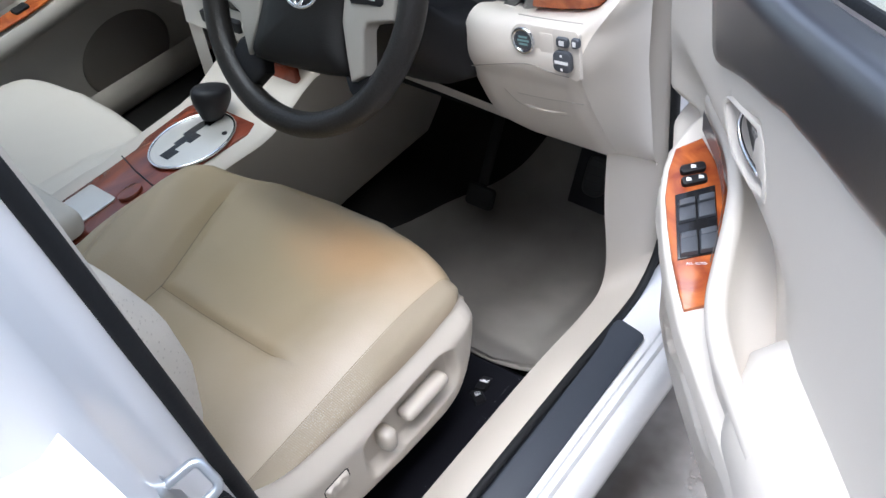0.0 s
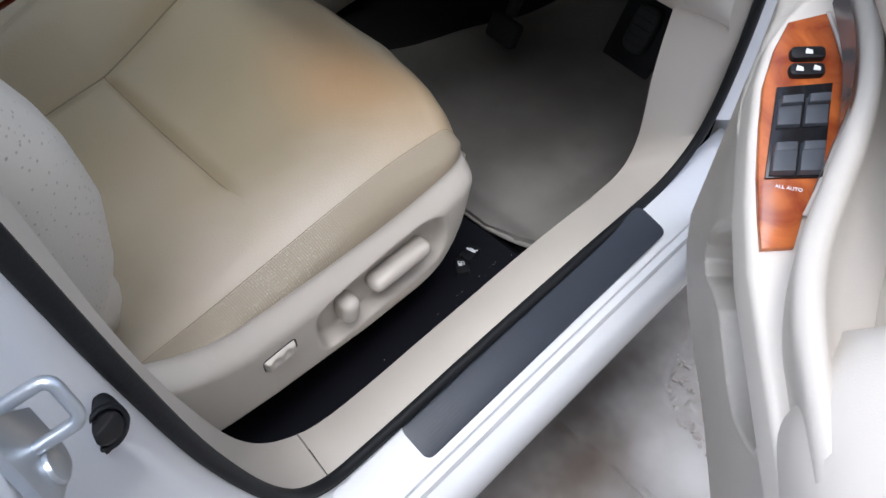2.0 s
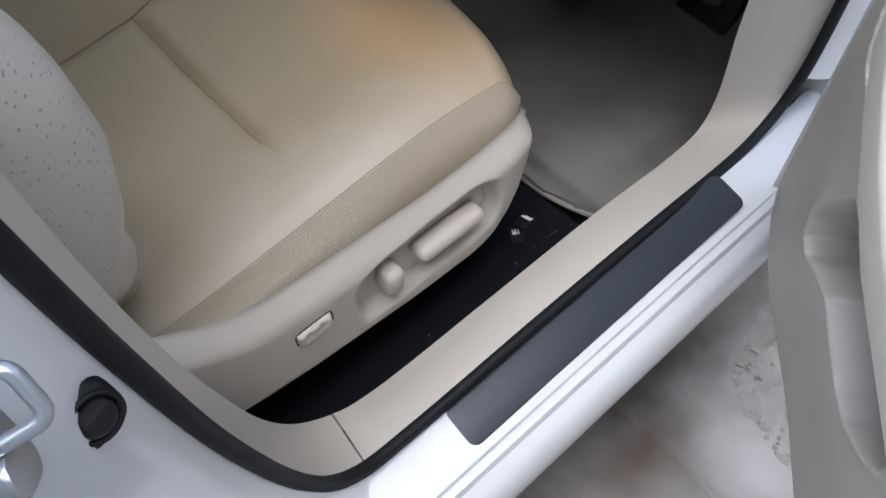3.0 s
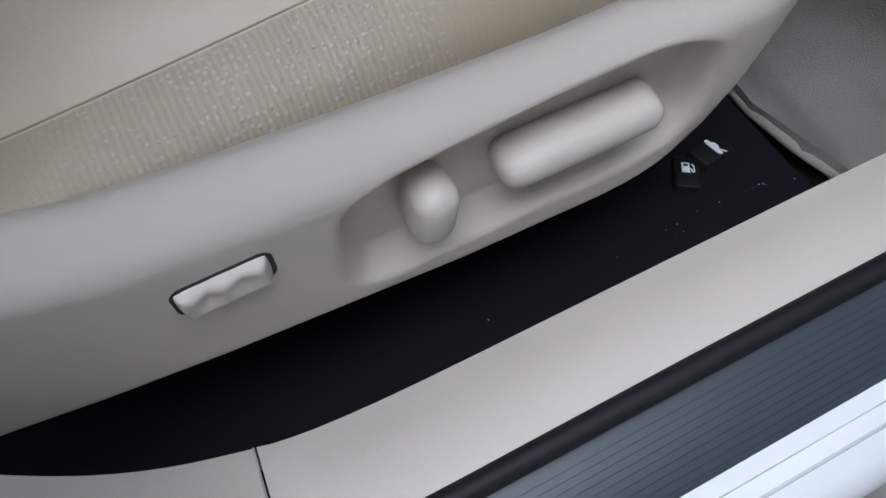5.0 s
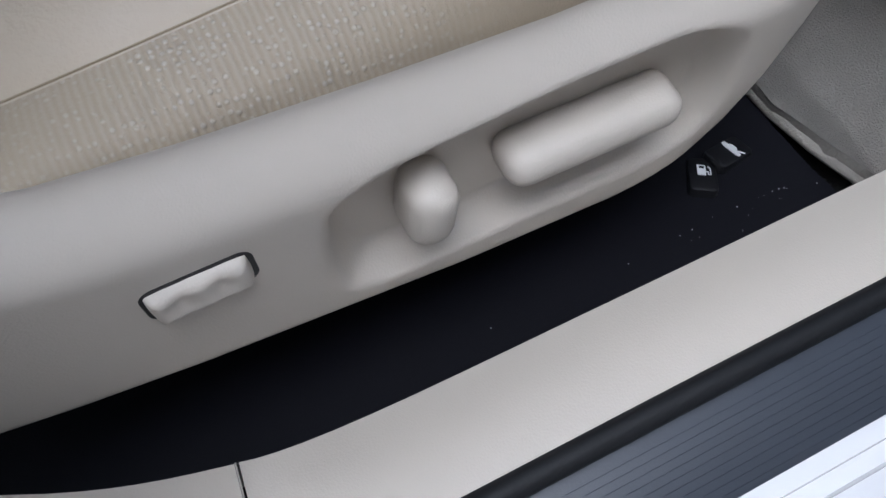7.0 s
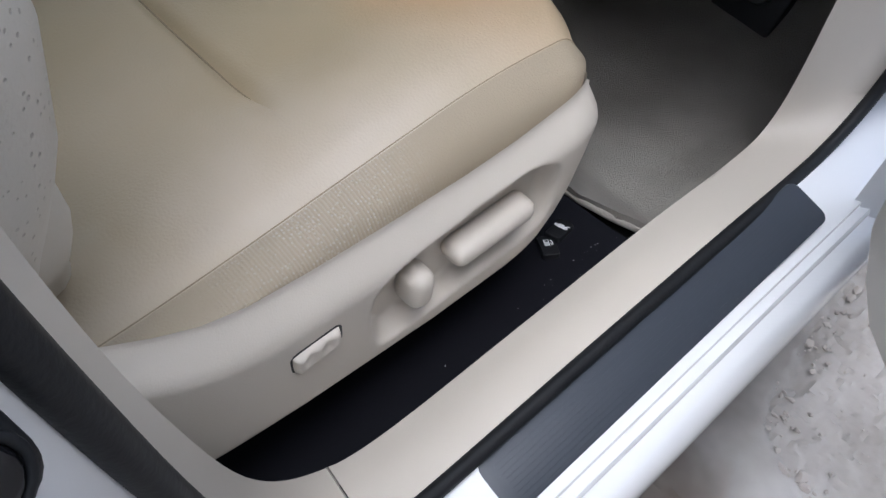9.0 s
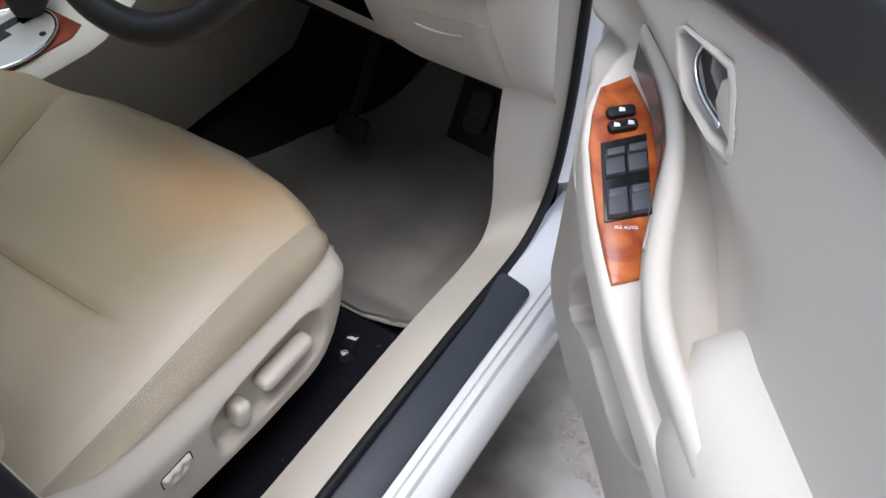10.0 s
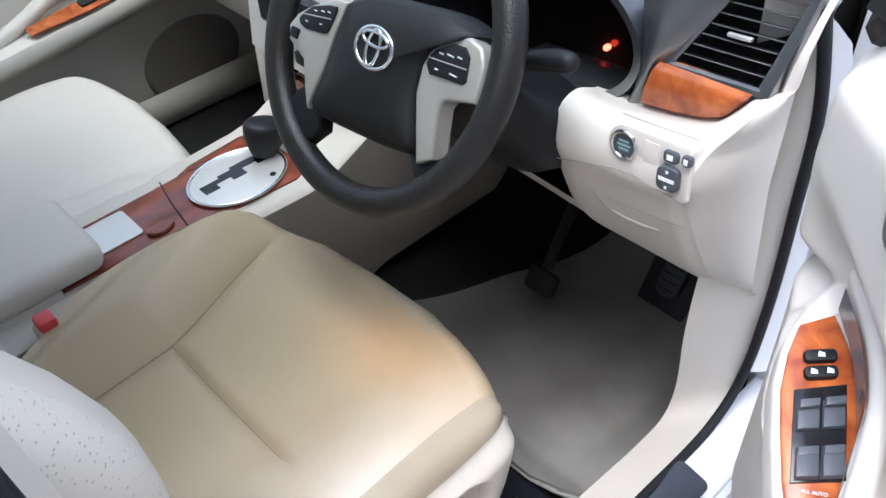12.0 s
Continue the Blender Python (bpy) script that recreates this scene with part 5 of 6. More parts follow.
part("body", loft([con_row(y) for y in lin(-0.45, 0.98, 50)]), BEIGE, con, "beige plastic console body", 50)
part("wood_panel", slab([(-0.045, 0.03), (0.062, 0.03), (0.066, 0.22), (0.070, 0.27), (0.085, 0.30), (0.092, 0.40), (0.07, 0.47), (-0.05, 0.47), (-0.07, 0.40), (-0.062, 0.30), (-0.050, 0.27), (-0.048, 0.22)], 0.006, 0.002), WOOD2, con, "glossy red-brown wood console panel", 40, Matrix.Translation((0, 0, CZ + 0.004)))
gate = part("shift_gate", slab([(0.026 + 0.061 * math.cos(a), 0.336 + 0.078 * math.sin(a)) for a in lin(0, 2 * math.pi * 47 / 48, 48)], 0.006, 0.002), SILVER, con, "silver oval shift gate plate", 40, Matrix.Translation((0, 0, CZ + 0.010)))
part("gate_ring", tube([(0.026 + 0.063 * math.cos(a), 0.336 + 0.080 * math.sin(a), CZ + 0.009) for a in lin(0, 2 * math.pi * 47 / 48, 48)], 0.0028, 8, closed=True), CHROME, con, "", 180)
slot = [(-0.008, 0.405), (0.012, 0.405), (0.012, 0.385), (0.004, 0.385), (0.004, 0.360), (0.020, 0.360), (0.020, 0.335), (0.010, 0.335), (0.010, 0.310), (0.022, 0.310), (0.022, 0.285), (0.000, 0.285), (0.000, 0.320), (-0.006, 0.320), (-0.006, 0.345), (-0.012, 0.345), (-0.012, 0.38)]
part("gate_slot", slab(slot[::-1], 0.002, 0.0), GLOSSBLACK, gate, "", 0, Matrix.Translation((0.012, -0.009, 0.0006)))
part("lock_button", slab([(0.064 + 0.005 * math.cos(a), 0.376 + 0.005 * math.sin(a)) for a in lin(0, 5.8, 10)], 0.002, 0.0), BLACK, gate, "", 0, Matrix.Translation((0, 0, 0.001)))
lever = thing("shift_lever", "black leather shift lever in its gate", "shift lever")
part("shaft", tube([(0.012, 0.392, CZ), (0.012, 0.398, CZ + 0.03)], 0.009, 10), BLACK, lever, "", 180)
part("knob", tube(fine([(0.012, 0.396, CZ + 0.012), (0.012, 0.401, CZ + 0.030), (0.012, 0.406, CZ + 0.048), (0.012, 0.410, CZ + 0.062), (0.012, 0.412, CZ + 0.068)], 12), [0.02, 0.023, 0.027, 0.031, 0.034, 0.036, 0.037, 0.037, 0.036, 0.033, 0.026, 0.010], 14, flat=0.8), BLACK, lever, "", 180)
# silver plate stands in for the streaky reflection on the wood
part("shutter_lid", slab(rounded(-0.035, 0.035, 0.07, 0.17, 0.006), 0.003, 0.0015), SILVER, con, "silver plate standing for the reflection on the wood lid", 40, Matrix.Translation((-0.0, 0, CZ + 0.008)))
part("outlet", slab([(0.045 + 0.014 * math.cos(a), 0.19 + 0.022 * math.sin(a)) for a in lin(0, 6.0, 20)], 0.006, 0.002), WOOD2, con, "", 40, Matrix.Translation((0, 0, CZ + 0.012)))
part("panel_split", tube([(-0.055, 0.245, CZ + 0.0045), (0.0, 0.232, CZ + 0.0045), (0.066, 0.222, CZ + 0.0045), (0.108, 0.222, CZ - 0.003)], 0.0012, 6), BLACK, con)
arm = thing("armrest_lid", "pale leather armrest lid on the console", "armrest")
part("lid", box(-0.085, 0.074, -0.42, 0.10, CZ + 0.008, CZ + 0.058, 0.020, 4), LEATHER2, arm, "", 60)
part("bin", box(-0.08, 0.070, -0.42, 0.03, CZ - 0.02, CZ + 0.012, 0.006), BEIGE, arm)

# ---- passenger door ----
DOORDARK = material("door_taupe", (0.26, 0.23, 0.20), 0.7, grain=0.5, grain_scale=700)
pdoor = thing("passenger_door", "beige passenger door panel with wood and dark pocket", "car door")
part("panel", loft([[(-0.715, y, 0.22), (-0.70, y, 0.35), (-0.69, y, 0.50), (-0.72, y, 0.62), (-0.73, y, 0.80), (-0.715, y, 0.93)] for y in lin(-0.2, 0.95, 20)]), BEIGE_DOOR, pdoor, "", 60)
part("armrest", loft([[(-0.71, y, 0.50 + 0.06 * f), (-0.635, y, 0.508 + 0.06 * f), (-0.62, y, 0.533 + 0.06 * f), (-0.63, y, 0.555 + 0.06 * f), (-0.73, y, 0.563 + 0.06 * f)] for y, f in zip(lin(-0.2, 0.62, 16), lin(-0.5, 1.0, 16))]), BEIGE_DOOR, pdoor, "", 60)
part("wood_panel", slab([(0.30, -0.02), (0.44, -0.028), (0.52, -0.02), (0.52, 0.018), (0.40, 0.02), (0.30, 0.01)], 0.004, 0.002), WOOD, pdoor, "orange wood switch panel", 40, axes((-0.655, 0.0, 0.572), (0, 1, 0.085), (-1, 0, 0.1)))
part("window_switch", slab(rounded(0.415, 0.45, -0.012, 0.012, 0.004), 0.006, 0.002), BLACK, pdoor, "black window switch", 40, axes((-0.655, 0.0, 0.578), (0, 1, 0.085), (-1, 0, 0.1)))
part("grip", tube(fine([(-0.675, 0.16, 0.565), (-0.685, 0.30, 0.60), (-0.70, 0.45, 0.67), (-0.72, 0.54, 0.75)], 20), 0.016, 10), BEIGE_DOOR, pdoor, "pale pull grip", 180)
part("pocket", loft([[(-0.69, y, 0.24), (-0.655, y, 0.27), (-0.65, y, 0.33), (-0.665, y, 0.345), (-0.69, y, 0.30)] for y in lin(0.15, 0.80, 12)]), BEIGE, pdoor, "", 60)
part("speaker", slab([(0.64 + 0.13 * math.cos(a), 0.38 + 0.11 * math.sin(a)) for a in lin(0, 6.1, 40)], 0.022, 0.018, 5), DOORDARK, pdoor, "dark speaker cover", 40, axes((-0.69, 0, 0), (0, 1, 0), (0, 0, 1)))


# ---- driver door, open ----
DA = radians(40)
U = Vector((math.sin(DA), -math.cos(DA), 0))
DOOR = axes((0.945, 0.31, 0.0), U, (math.cos(DA), math.sin(DA), 0))
door = thing("driver_door", "open white driver door with beige inner panel", "car door")
door.matrix_world = DOOR


def pad_low(u):
    return interp([-0.10, -0.052, -0.001, 0.03, 0.076, 0.10, 0.153, 0.216, 0.265, 0.329, 0.7], [0.962, 0.981, 1.001, 1.013, 1.028, 1.037, 1.047, 1.056, 1.065, 1.076, 1.13], u)


def belt(u):
    return interp([-0.30, -0.20, -0.116, -0.034, 0.114, 0.186, 0.241, 0.7], [1.012, 1.035, 1.056, 1.075, 1.109, 1.126, 1.139, 1.247], u)


def bottom_z(u):
    return interp([-0.242, -0.235, -0.215, -0.19, -0.16, -0.12, -0.05, 0.0, 0.05, 0.2, 0.7], [0.56, 0.52, 0.475, 0.445, 0.415, 0.405, 0.43, 0.452, 0.462, 0.46, 0.46], u)


POCK = [(-0.036, 0.640), (-0.034, 0.672), (-0.012, 0.712), (0.028, 0.772), (0.10, 0.775), (0.185, 0.770), (0.184, 0.752), (0.168, 0.728), (0.138, 0.700), (0.110, 0.690), (0.075, 0.688), (0.045, 0.690), (0.008, 0.668), (-0.015, 0.645)]


BEZ = [(-0.028, 0.966), (-0.018, 0.975), (0.018, 0.987), (0.056, 0.998), (0.068, 0.988), (0.088, 0.958), (0.088, 0.949), (0.061, 0.941), (0.012, 0.937), (-0.012, 0.951)]
BEZ_IN = [(-0.020, 0.966), (-0.010, 0.976), (0.018, 0.983), (0.052, 0.992), (0.063, 0.984), (0.082, 0.959), (0.082, 0.951), (0.056, 0.944), (0.014, 0.941), (-0.008, 0.953)]


def in_shape(shape, y, z):
    best, inside = 9.0, False
    n = len(shape)
    for i in range(n):
        (ay, az), (by, bz) = shape[i], shape[(i + 1) % n]
        t = max(0.0, min(1.0, ((y - ay) * (by - ay) + (z - az) * (bz - az)) / ((by - ay) ** 2 + (bz - az) ** 2)))
        best = min(best, math.hypot(y - ay - t * (by - ay), z - az - t * (bz - az)))
        if (az > z) != (bz > z) and y < (by - ay) * (z - az) / (bz - az) + ay:
            inside = not inside
    return -best if inside else best


def panel(u, z):
    top = belt(u)
    # face above the shelf: a hollow beside the switches and behind the grip
    hollow = smoothstep(-0.22, -0.10, u) * (1 - smoothstep(0.02, 0.20, u)) * smoothstep(0.945, 0.875, z)
    up = 0.040 * hollow
    # below the shelf the panel stands in, then falls back to the lower edge
    stand = smoothstep(-0.22, -0.02, u)
    down = interp([0.36, 0.45, 0.55, 0.64, 0.70, 0.78, 0.83], [0.034, 0.018, 0.0, -0.020, -0.030, -0.040, -0.050], z) * stand + (1 - stand) * interp([0.36, 0.5, 0.8], [0.034, 0.012, 0.012], z)
    zs = 0.836 - 0.149 * max(-0.13, min(0.14, u))
    k = smoothstep(zs + 0.004, zs - 0.008, z)
    edge = interp([-0.16, -0.14, -0.115, -0.085, -0.05, 0.0, 0.05, 0.10, 0.20, 0.30], [0.03, -0.002, -0.0145, -0.0295, -0.0415, -0.0515, -0.0575, -0.058, -0.050, -0.043], u)
    down = max(down, edge + 0.004 - 1.2 * max(0.0, zs - 0.02 - z))
    o = up * (1 - k) + down * k
    if z < 0.80:
        d = in_shape(POCK, u, z)
        o += 0.10 * smoothstep(0.001, -0.006, d)
        o -= 0.004 * smoothstep(0.014, 0.004, d) * smoothstep(0.0, 0.003, d)
    if 0.93 < z < 1.01:
        o += 0.030 * smoothstep(0.0035, -0.0015, in_shape(BEZ_IN, u, z))
    # front end turns towards the hinge
    o += 0.03 * smoothstep(-0.19, -0.242, u)
    # rounding to the belt
    o += 0.030 * smoothstep(top - 0.05, top, z) ** 2
    return Vector((u - 0.032 * smoothstep(0.75, 0.95, z) * smoothstep(-0.12, -0.24, u), o, z))


us = lin(-0.242, -0.06, 30) + lin(-0.055, 0.20, 100) + lin(0.21, 0.30, 12) + lin(0.315, 0.70, 16)
zs = lin(0, 0.30, 20) + lin(0.305, 0.62, 90) + lin(0.63, 1.0, 44)
part("inner_panel", loft([[panel(u, bottom_z(u) + (belt(u) - 0.022 * smoothstep(-0.15, -0.11, u) - bottom_z(u)) * f) for f in zs] for u in us]), BEIGE_DOOR, door, "beige plastic inner door panel", 70)
# dark upper pad
prow = []
for u in lin(-0.053, 0.70, 60):
    lo, hi = pad_low(u), belt(u)
    e = smoothstep(-0.053, -0.040, u)
    lo2 = lo + (1 - e) * 0.02
    row = []
    for f in lin(0, 1, 34):
        # a flat face, a soft bend and a level shelf out to the glass
        face = -0.008 * e * min(1, f / 0.08) ** 0.5
        if f < 0.4:
            z, o = lo2 + (hi - 0.018 - lo2) * f / 0.4, face
        elif f < 0.7:
            a = (f - 0.4) / 0.3 * math.pi / 2
            z, o = hi - 0.018 + 0.018 * math.sin(a), face + 0.018 * (1 - math.cos(a))
        elif f < 0.95:
            z, o = hi - 0.002 * (f - 0.7) / 0.25, face + 0.018 + 0.022 * (f - 0.7) / 0.25
        else:
            z, o = hi - 0.002 - 0.008 * (f - 0.95) / 0.05, face + 0.0405 + 0.001 * (f - 0.95) / 0.05
        row.append((u - 0.42 * (z - 0.973) * smoothstep(0.08, -0.053, u) * (1 - 0.6 * smoothstep(0.75, 1.0, f)), o, z))
    prow.append(row)
part("upper_pad", loft(prow), DOORPAD, door, "dark grey soft upper door pad", 60)
part("belt_strip", loft([[(u, 0.030, belt(u) - 0.012), (u, 0.033, belt(u) - 0.0055), (u, 0.042, belt(u) - 0.0065), (u, 0.043, belt(u) - 0.02)] for u in lin(-0.135, 0.70, 20)]), INSERT, door, "grey strip along the window belt", 50)
part("belt_seal", loft([[(u, 0.042, belt(u) - 0.012), (u, 0.0425, belt(u) - 0.003), (u, 0.0455, belt(u)), (u, 0.050, belt(u) - 0.001), (u, 0.052, belt(u) - 0.02)] for u in lin(-0.135, 0.70, 20)]), RUBBER, door, "black window belt seal", 50)
part("window_glass", loft([[(u, 0.054, belt(u) - 0.01), (u, 0.048, belt(u) + 0.10), (u, 0.022, belt(u) + 0.34)] for u in lin(-0.135, 0.70, 4)]), PANE, door, "clear window glass")
door.children[-1].visible_shadow = False
part("window_frame", tube(fine([(-0.28, 0.05, 1.02), (-0.10, 0.045, 1.20), (0.12, 0.03, 1.38), (0.45, 0.015, 1.43), (0.70, 0.02, 1.42)], 24), 0.018, 8), BLACK, door, "black window frame", 180)
part("outer_skin", loft([[(u, 0.10, 0.30), (u, 0.125, 0.5), (u, 0.125, 0.75), (u, 0.100, 0.93), (u, 0.060, belt(u) - 0.02)] for u in lin(-0.26, 0.70, 12)]), WHITE, door, "white painted outer skin", 60)
part("hinge_face", loft([[(-0.275, 0.045 + k * f, z) for f in lin(0, 1, 4)] for z, k in ((0.30, 0.055), (0.5, 0.085), (0.75, 0.09), (0.95, 0.07), (1.03, 0.03))]), WHITE, door)
# sail corner and outside mirror
part("sail_trim", slab([(-0.29, 1.032), (-0.150, 1.066), (-0.132, 1.070), (-0.140, 1.15), (-0.15, 1.24), (-0.20, 1.19)], 0.03, 0.003), BLACK, door, "black mirror corner trim", 40, axes((0, 0.03, 0), (1, 0, 0), (0, 0, 1)))
mirror = thing("door_mirror", "dark outside mirror on the open driver door", "mirror")
mirror.matrix_world = DOOR @ Matrix.Translation((-0.075, -0.055, -0.016))
shell_rings = []
for u0, w, h, dz in ((-0.092, 0.110, 0.066, 0.0), (-0.090, 0.118, 0.074, 0.0), (-0.098, 0.121, 0.077, 0.0), (-0.13, 0.118, 0.075, 0.0), (-0.18, 0.105, 0.065, 0.002), (-0.215, 0.080, 0.048, 0.004), (-0.235, 0.045, 0.026, 0.006)):
    shell_rings.append([(u0, 0.20 + w * math.copysign(abs(math.cos(a)) ** 0.7, math.cos(a)), 1.150 + dz + h * math.copysign(abs(math.sin(a)) ** 0.7, math.sin(a))) for a in lin(0, 2 * math.pi * 39 / 40, 40)])
part("housing", loft(shell_rings, closed=True, caps=True), SHELL, mirror, "dark mirror shell", 60)
part("mirror_glass", slab([(0.20 + 0.104 * math.copysign(abs(math.cos(a)) ** 0.7, math.cos(a)), 1.150 + 0.060 * math.copysign(abs(math.sin(a)) ** 0.7, math.sin(a))) for a in lin(0, 2 * math.pi * 39 / 40, 40)], 0.003, 0.0), CHROME, mirror, "mirror glass", 0, axes((-0.0905, 0, 0), (0, 1, 0), (0, 0, 1)))
part("foot", box(-0.20, -0.14, 0.075, 0.12, 1.085, 1.125, 0.01), SHELL, mirror)

# wood switch panel on the armrest shelf
SHELF = Matrix.Translation((0, 0, 0.845)) @ Matrix.Rotation(radians(8.5), 4, "Y")
out = [(-0.110, 0.013), (-0.099, -0.016), (-0.073, -0.0285), (-0.041, -0.0385), (-0.008, -0.0435), (0.032, -0.048), (0.065, -0.0495), (0.086, -0.0495), (0.083, -0.0285), (0.059, -0.0205), (0.033, -0.008), (-0.030, 0.0195), (-0.054, 0.020), (-0.084, 0.0165)]
shelf_out = [(-0.155, 0.034), (-0.135, 0.006), (-0.110, -0.014), (-0.085, -0.0295), (-0.05, -0.0415), (0.0, -0.0500), (0.05, -0.0555), (0.10, -0.057), (0.20, -0.050), (0.30, -0.043), (0.30, -0.01), (0.10, 0.01), (0.02, 0.030), (-0.10, 0.034)]
part("armrest_shelf", slab(shelf_out, 0.03, 0.006, 3), BEIGE_DOOR, door, "beige armrest shelf", 50, SHELF @ Matrix.Translation((0, 0, -0.0025)))
wood = part("wood_panel", slab(out, 0.006, 0.0015), WOOD, door, "glossy orange burl wood switch panel", 40, SHELF @ Matrix.Translation((0, 0, 0.002)))
part("wood_lip", tube(fine([(-0.110, 0.0135, 0.0), (-0.084, 0.0180, 0.0), (-0.054, 0.0213, 0.0), (-0.030, 0.0205, 0.0), (0.033, -0.007, 0.0), (0.060, -0.020, 0.0)], 30), 0.0017, 8), BEIGE_DOOR, wood, "raised beige edge", 180)
well = part("switch_well", slab([(-0.039, -0.030), (-0.046, 0.009), (0.031, -0.006), (0.035, -0.044)], 0.004, 0.001), GLOSSBLACK, wood, "black window switch surround", 40, Matrix.Translation((0, 0, 0.002)))


def quad(f0, f1, v0, v1):
    """A switch outline in the slanted well: f along, v across, both from 0 to 1."""
    def pt(f, v):
        a = Vector((-0.039, -0.030)).lerp(Vector((0.035, -0.044)), f)
        b = Vector((-0.046, 0.009)).lerp(Vector((0.031, -0.006)), f)
        return tuple(a.lerp(b, v))
    return [pt(f0, v0), pt(f0, v1), pt(f1, v1), pt(f1, v0)]


for f0, f1 in ((0.16, 0.47), (0.66, 0.975)):
    for v0, v1 in ((0.06, 0.48), (0.54, 0.96)):
        s = part("window_switch", slab(quad(f0, f1, v0, v1), 0.007, 0.002), BUTTON, wood, "dark grey window switch", 40, Matrix.Translation((0, 0, 0.006)) @ Matrix.Rotation(radians(-3), 4, "Y"))
        part("finger_lip", slab(quad(f0 + 0.005, f0 + 0.10, v0 + 0.02, v1 - 0.02), 0.004, 0.0015), BUTTON, s, "", 40, Matrix.Translation((0, 0, 0.0022)) @ Matrix.Rotation(radians(5), 4, "Y"))
for u, tilt in ((-0.069, 1), (-0.0545, 2)):
    b = part("lock_switch", slab([(u + x * 0.98 - 0.12 * y, y - 0.0045 - 0.002 * tilt) for x, y in rounded(-0.0055, 0.0055, -0.0125, 0.0125, 0.004)], 0.006, 0.002), BLACK, wood, "black rocker switch", 40, Matrix.Translation((0, 0, 0.005)))
    for y in ((-0.0065,) if tilt == 1 else (-0.0145, -0.0025)):
        part("print_mark", slab([(u - 0.0024 - 0.12 * (y + 0.0065), y - 0.0015), (u + 0.0022 - 0.12 * (y + 0.0065), y - 0.0028), (u + 0.0022 - 0.12 * (y + 0.0065), y + 0.0024), (u - 0.0010 - 0.12 * (y + 0.0065), y + 0.0026)], 0.0004, 0.0), LINEN, b, "white printed symbol", 0, Matrix.Translation((0, 0, 0.0006)))
words("ALL AUTO", 0.0038, LINEN, wood, Matrix.Translation((0.0405, -0.0285, 0.0004)) @ Matrix.Rotation(radians(83), 4, "Z"))
# pull grip: a curved wall from the front tip back to the armrest
GL = fine([(-0.105, 0.009, 0.915), (-0.055, 0.013, 0.903), (-0.012, 0.008, 0.890), (0.025, -0.006, 0.877), (0.06, -0.022, 0.872), (0.095, -0.037, 0.869), (0.123, -0.045, 0.868), (0.154, -0.049, 0.866), (0.19, -0.047, 0.860), (0.26, -0.044, 0.850), (0.34, -0.040, 0.84)], 54)
GR = fine([(-0.102, 0.014, 0.917), (-0.052, 0.026, 0.905), (-0.008, 0.022, 0.893), (0.029, 0.012, 0.882), (0.066, -0.004, 0.876), (0.100, -0.018, 0.873), (0.127, -0.026, 0.871), (0.157, -0.030, 0.869), (0.19, -0.030, 0.863), (0.26, -0.028, 0.855), (0.34, -0.022, 0.845)], 54)
grow = []
for a, b in zip(GL, GR):
    dn = Vector((0, 0, -1))
    grow.append([a + dn * 0.055 + Vector((0, 0.010, 0)), a + dn * 0.02 + Vector((0, 0.003, 0)), a + dn * 0.006, a.lerp(b, 0.12) + dn * 0.001, a.lerp(b, 0.4) + Vector((0, 0, 0.002)), a.lerp(b, 0.75), a.lerp(b, 0.95) + dn * 0.006, b + dn * 0.014 + Vector((0, 0.003, 0)), b + dn * 0.024 + Vector((0, 0.014, 0)), b + dn * 0.034 + Vector((0, 0.030, 0)), b + dn * 0.046 + Vector((0, 0.055, 0))])
part("pull_grip", loft(grow), BEIGE_DOOR, door, "curved beige pull grip", 60)
ins = []
for a in GL[1:22]:
    f = smoothstep(0.03, -0.02, a.x)
    ins.append([a + Vector((0, -0.0025, -0.010)), a + Vector((0, -0.0015, -0.012 - 0.022 * f))])
part("grip_insert", loft(ins), INSERT, door, "glossy grey grip insert", 60)
# armrest mound
mound = []
for i in range(26):
    f = i / 25
    u = 0.160 + 0.44 * f ** 1.8
    r = math.sqrt(max(0.0, 1 - (1 - min(1.0, (u - 0.160) / 0.035)) ** 2))
    row = []
    for o, z in ((-0.058, 0.78), (-0.062, 0.815), (-0.061, 0.838), (-0.055, 0.855), (-0.044, 0.867), (-0.028, 0.876), (-0.010, 0.884), (0.004, 0.892), (0.012, 0.905)):
        z2 = 0.80 + (z - 0.80) * (0.35 + 0.65 * r) if z > 0.80 else z
        o2 = o + 0.013
        nose = 0.042 * max(0.0, (-0.010 - o2) / 0.037) ** 1.5 * (1 - f)
        row.append((u - 0.018 * (1 - f) + nose, o2 + 0.012 * (1 - r) * (1 if o < -0.03 else 0), z2))
    mound.append(row)
part("armrest", loft(mound), BEIGE_DOOR, door, "padded beige door armrest", 70)
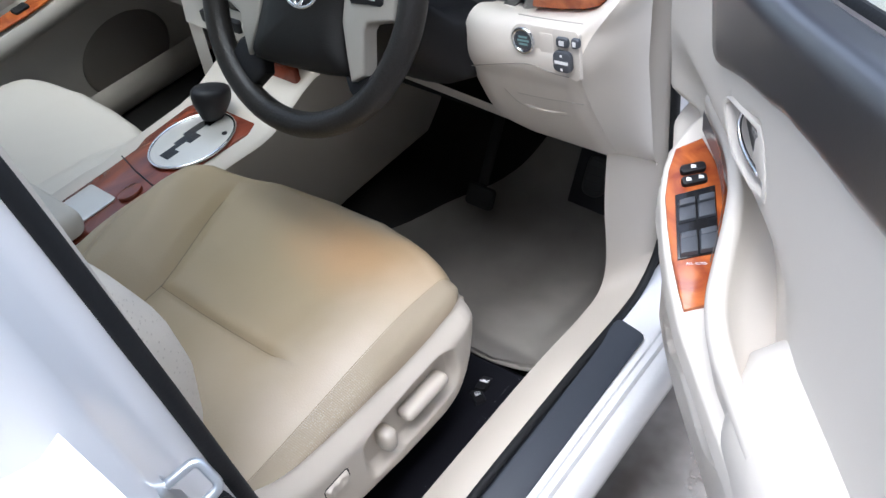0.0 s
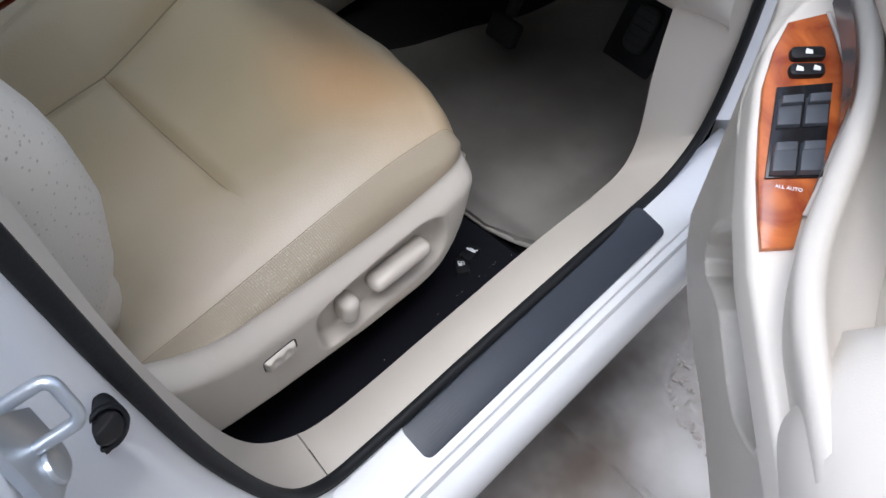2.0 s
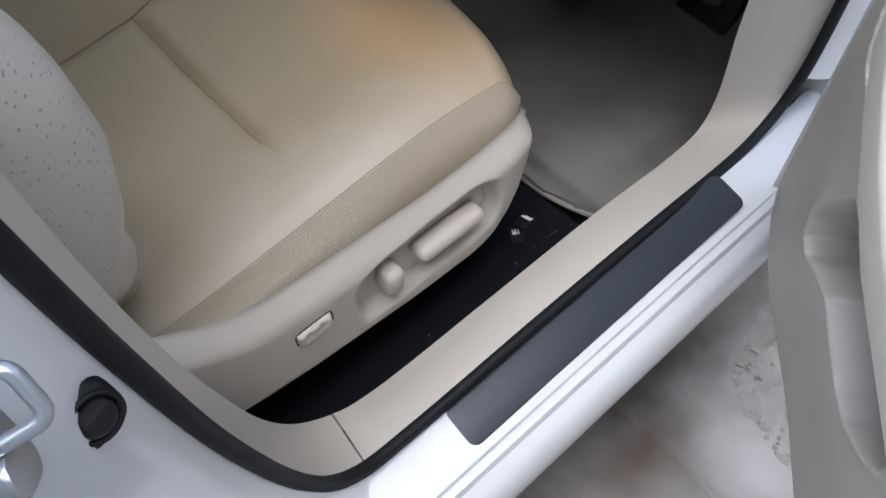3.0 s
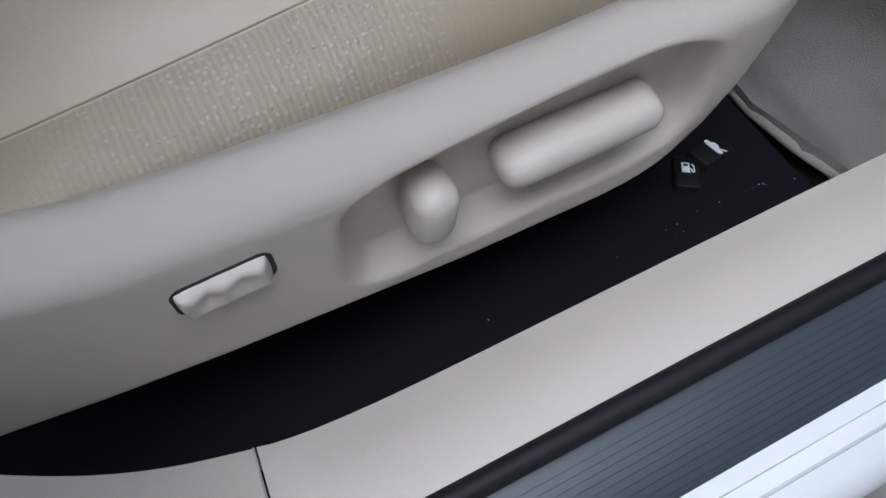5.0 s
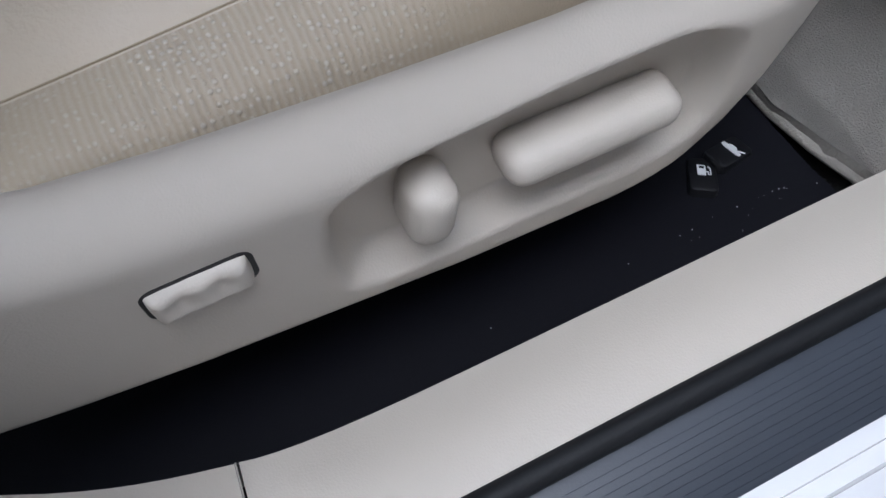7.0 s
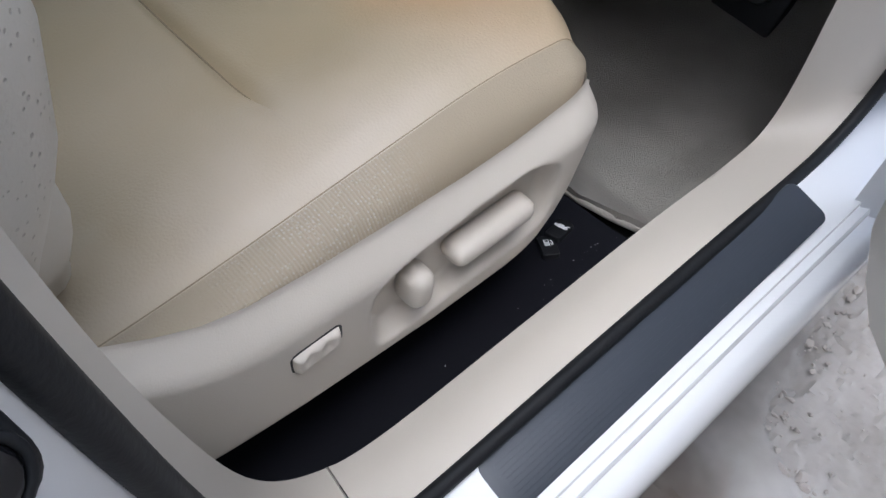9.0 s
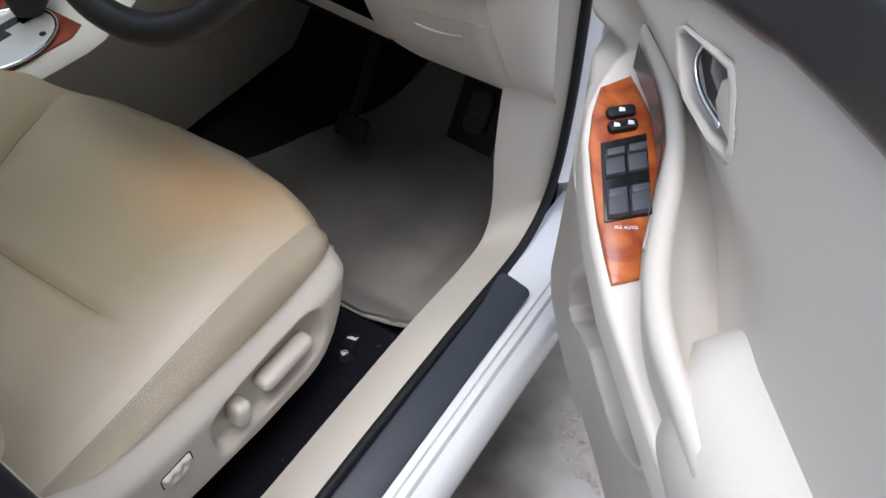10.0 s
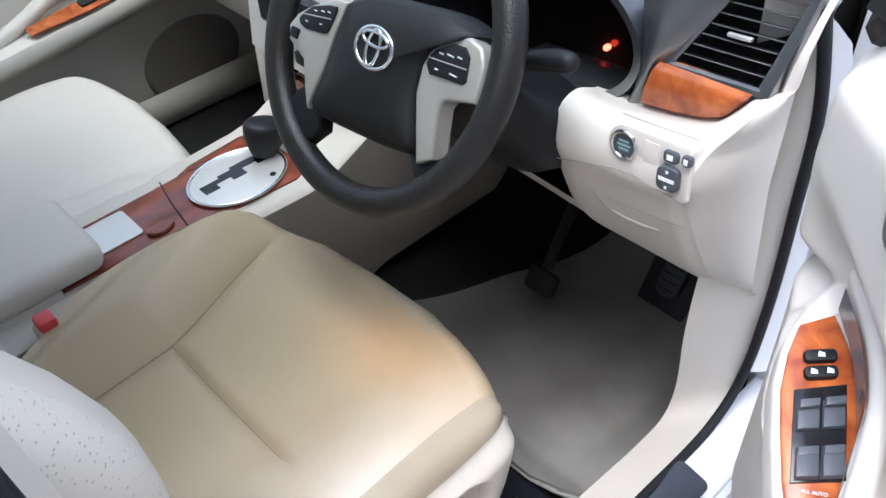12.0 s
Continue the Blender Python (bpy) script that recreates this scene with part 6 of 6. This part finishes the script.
# inner handle
BZ = axes((0, -0.001, 0), (1, 0, 0), (0, 0, 1))
mid = [tuple(a * 0.5 + b * 0.5 for a, b in zip(p, q)) for p, q in zip(BEZ, BEZ_IN)]
bez = part("handle_bezel", loft([[(p[0], p[1], z) for p in ring] for ring, z in ((BEZ, -0.006), (BEZ, 0.0), (mid, 0.0015), (BEZ_IN, 0.0005), (BEZ_IN, -0.018))], closed=True), BEIGE_DOOR, door, "beige handle bezel", 50, BZ)
part("handle_cup", slab(BEZ_IN, 0.003, 0.0), GLOSSBLACK, bez, "dark handle recess", 0, Matrix.Translation((0, 0, -0.015)))
part("finger_cup", slab([(0.014, 0.977), (0.018, 0.964), (0.036, 0.960), (0.052, 0.968), (0.048, 0.985), (0.022, 0.981)], 0.004, 0.001), INSERT, bez, "grey finger cup", 40, Matrix.Translation((0, 0, -0.009)))
part("inner_handle", slab([(0.046, 0.980), (0.047, 0.964), (0.060, 0.957), (0.078, 0.956), (0.077, 0.966), (0.064, 0.983), (0.054, 0.988)][::-1], 0.009, 0.004, 3), BEIGE_DOOR, bez, "beige inner door handle lever", 60, Matrix.Translation((0, 0, -0.001)))
part("chrome_edge", tube(fine([(0.006, 0.979, -0.006), (0.007, 0.968, -0.003), (0.015, 0.959, -0.002), (0.034, 0.9545, -0.002), (0.062, 0.9555, -0.003)], 20), 0.0020, 8), CHROME, bez, "chrome handle edge", 180)
# ---- outside, seen through the window, and an unseen light-blocking wall ----
post = thing("timber_post", "leaning weathered timber prop on the yard", "post")
part("board", box(-0.035, 0.035, -0.02, 0.02, 0.0, 1.6, 0.004), TIMBER, post, "", 40, Matrix.Translation((1.07, 2.45, 0.0)) @ Matrix.Rotation(radians(8), 4, "Y"))
part("board", box(-0.05, 0.03, -0.02, 0.02, 0.0, 1.6, 0.004), TIMBER, post, "", 40, Matrix.Translation((1.13, 2.50, 0.0)) @ Matrix.Rotation(radians(6), 4, "Y"))
part("yard_wall", box(1.42, 1.56, 1.75, 3.6, -0.1, 0.75, 0.01), WALLPAINT)
tagged(bpy.data.objects["yard_wall"], "pale rendered wall stained green with moss", "wall", kind="structure")
part("back_wall", box(-4.0, 9.0, 9.0, 9.2, -0.1, 2.2, 0.01), WALLPAINT)
tagged(bpy.data.objects["back_wall"], "pale rendered yard wall stained green", "wall", kind="structure")
# never in view: added to cut sky light from the door side
part("side_wall", box(2.6, 2.8, -9.0, 0.8, -0.1, 6.0, 0.01), BLOCKWALL)
tagged(bpy.data.objects["side_wall"], "unseen grey wall added to block light from the door side", "wall", kind="structure")
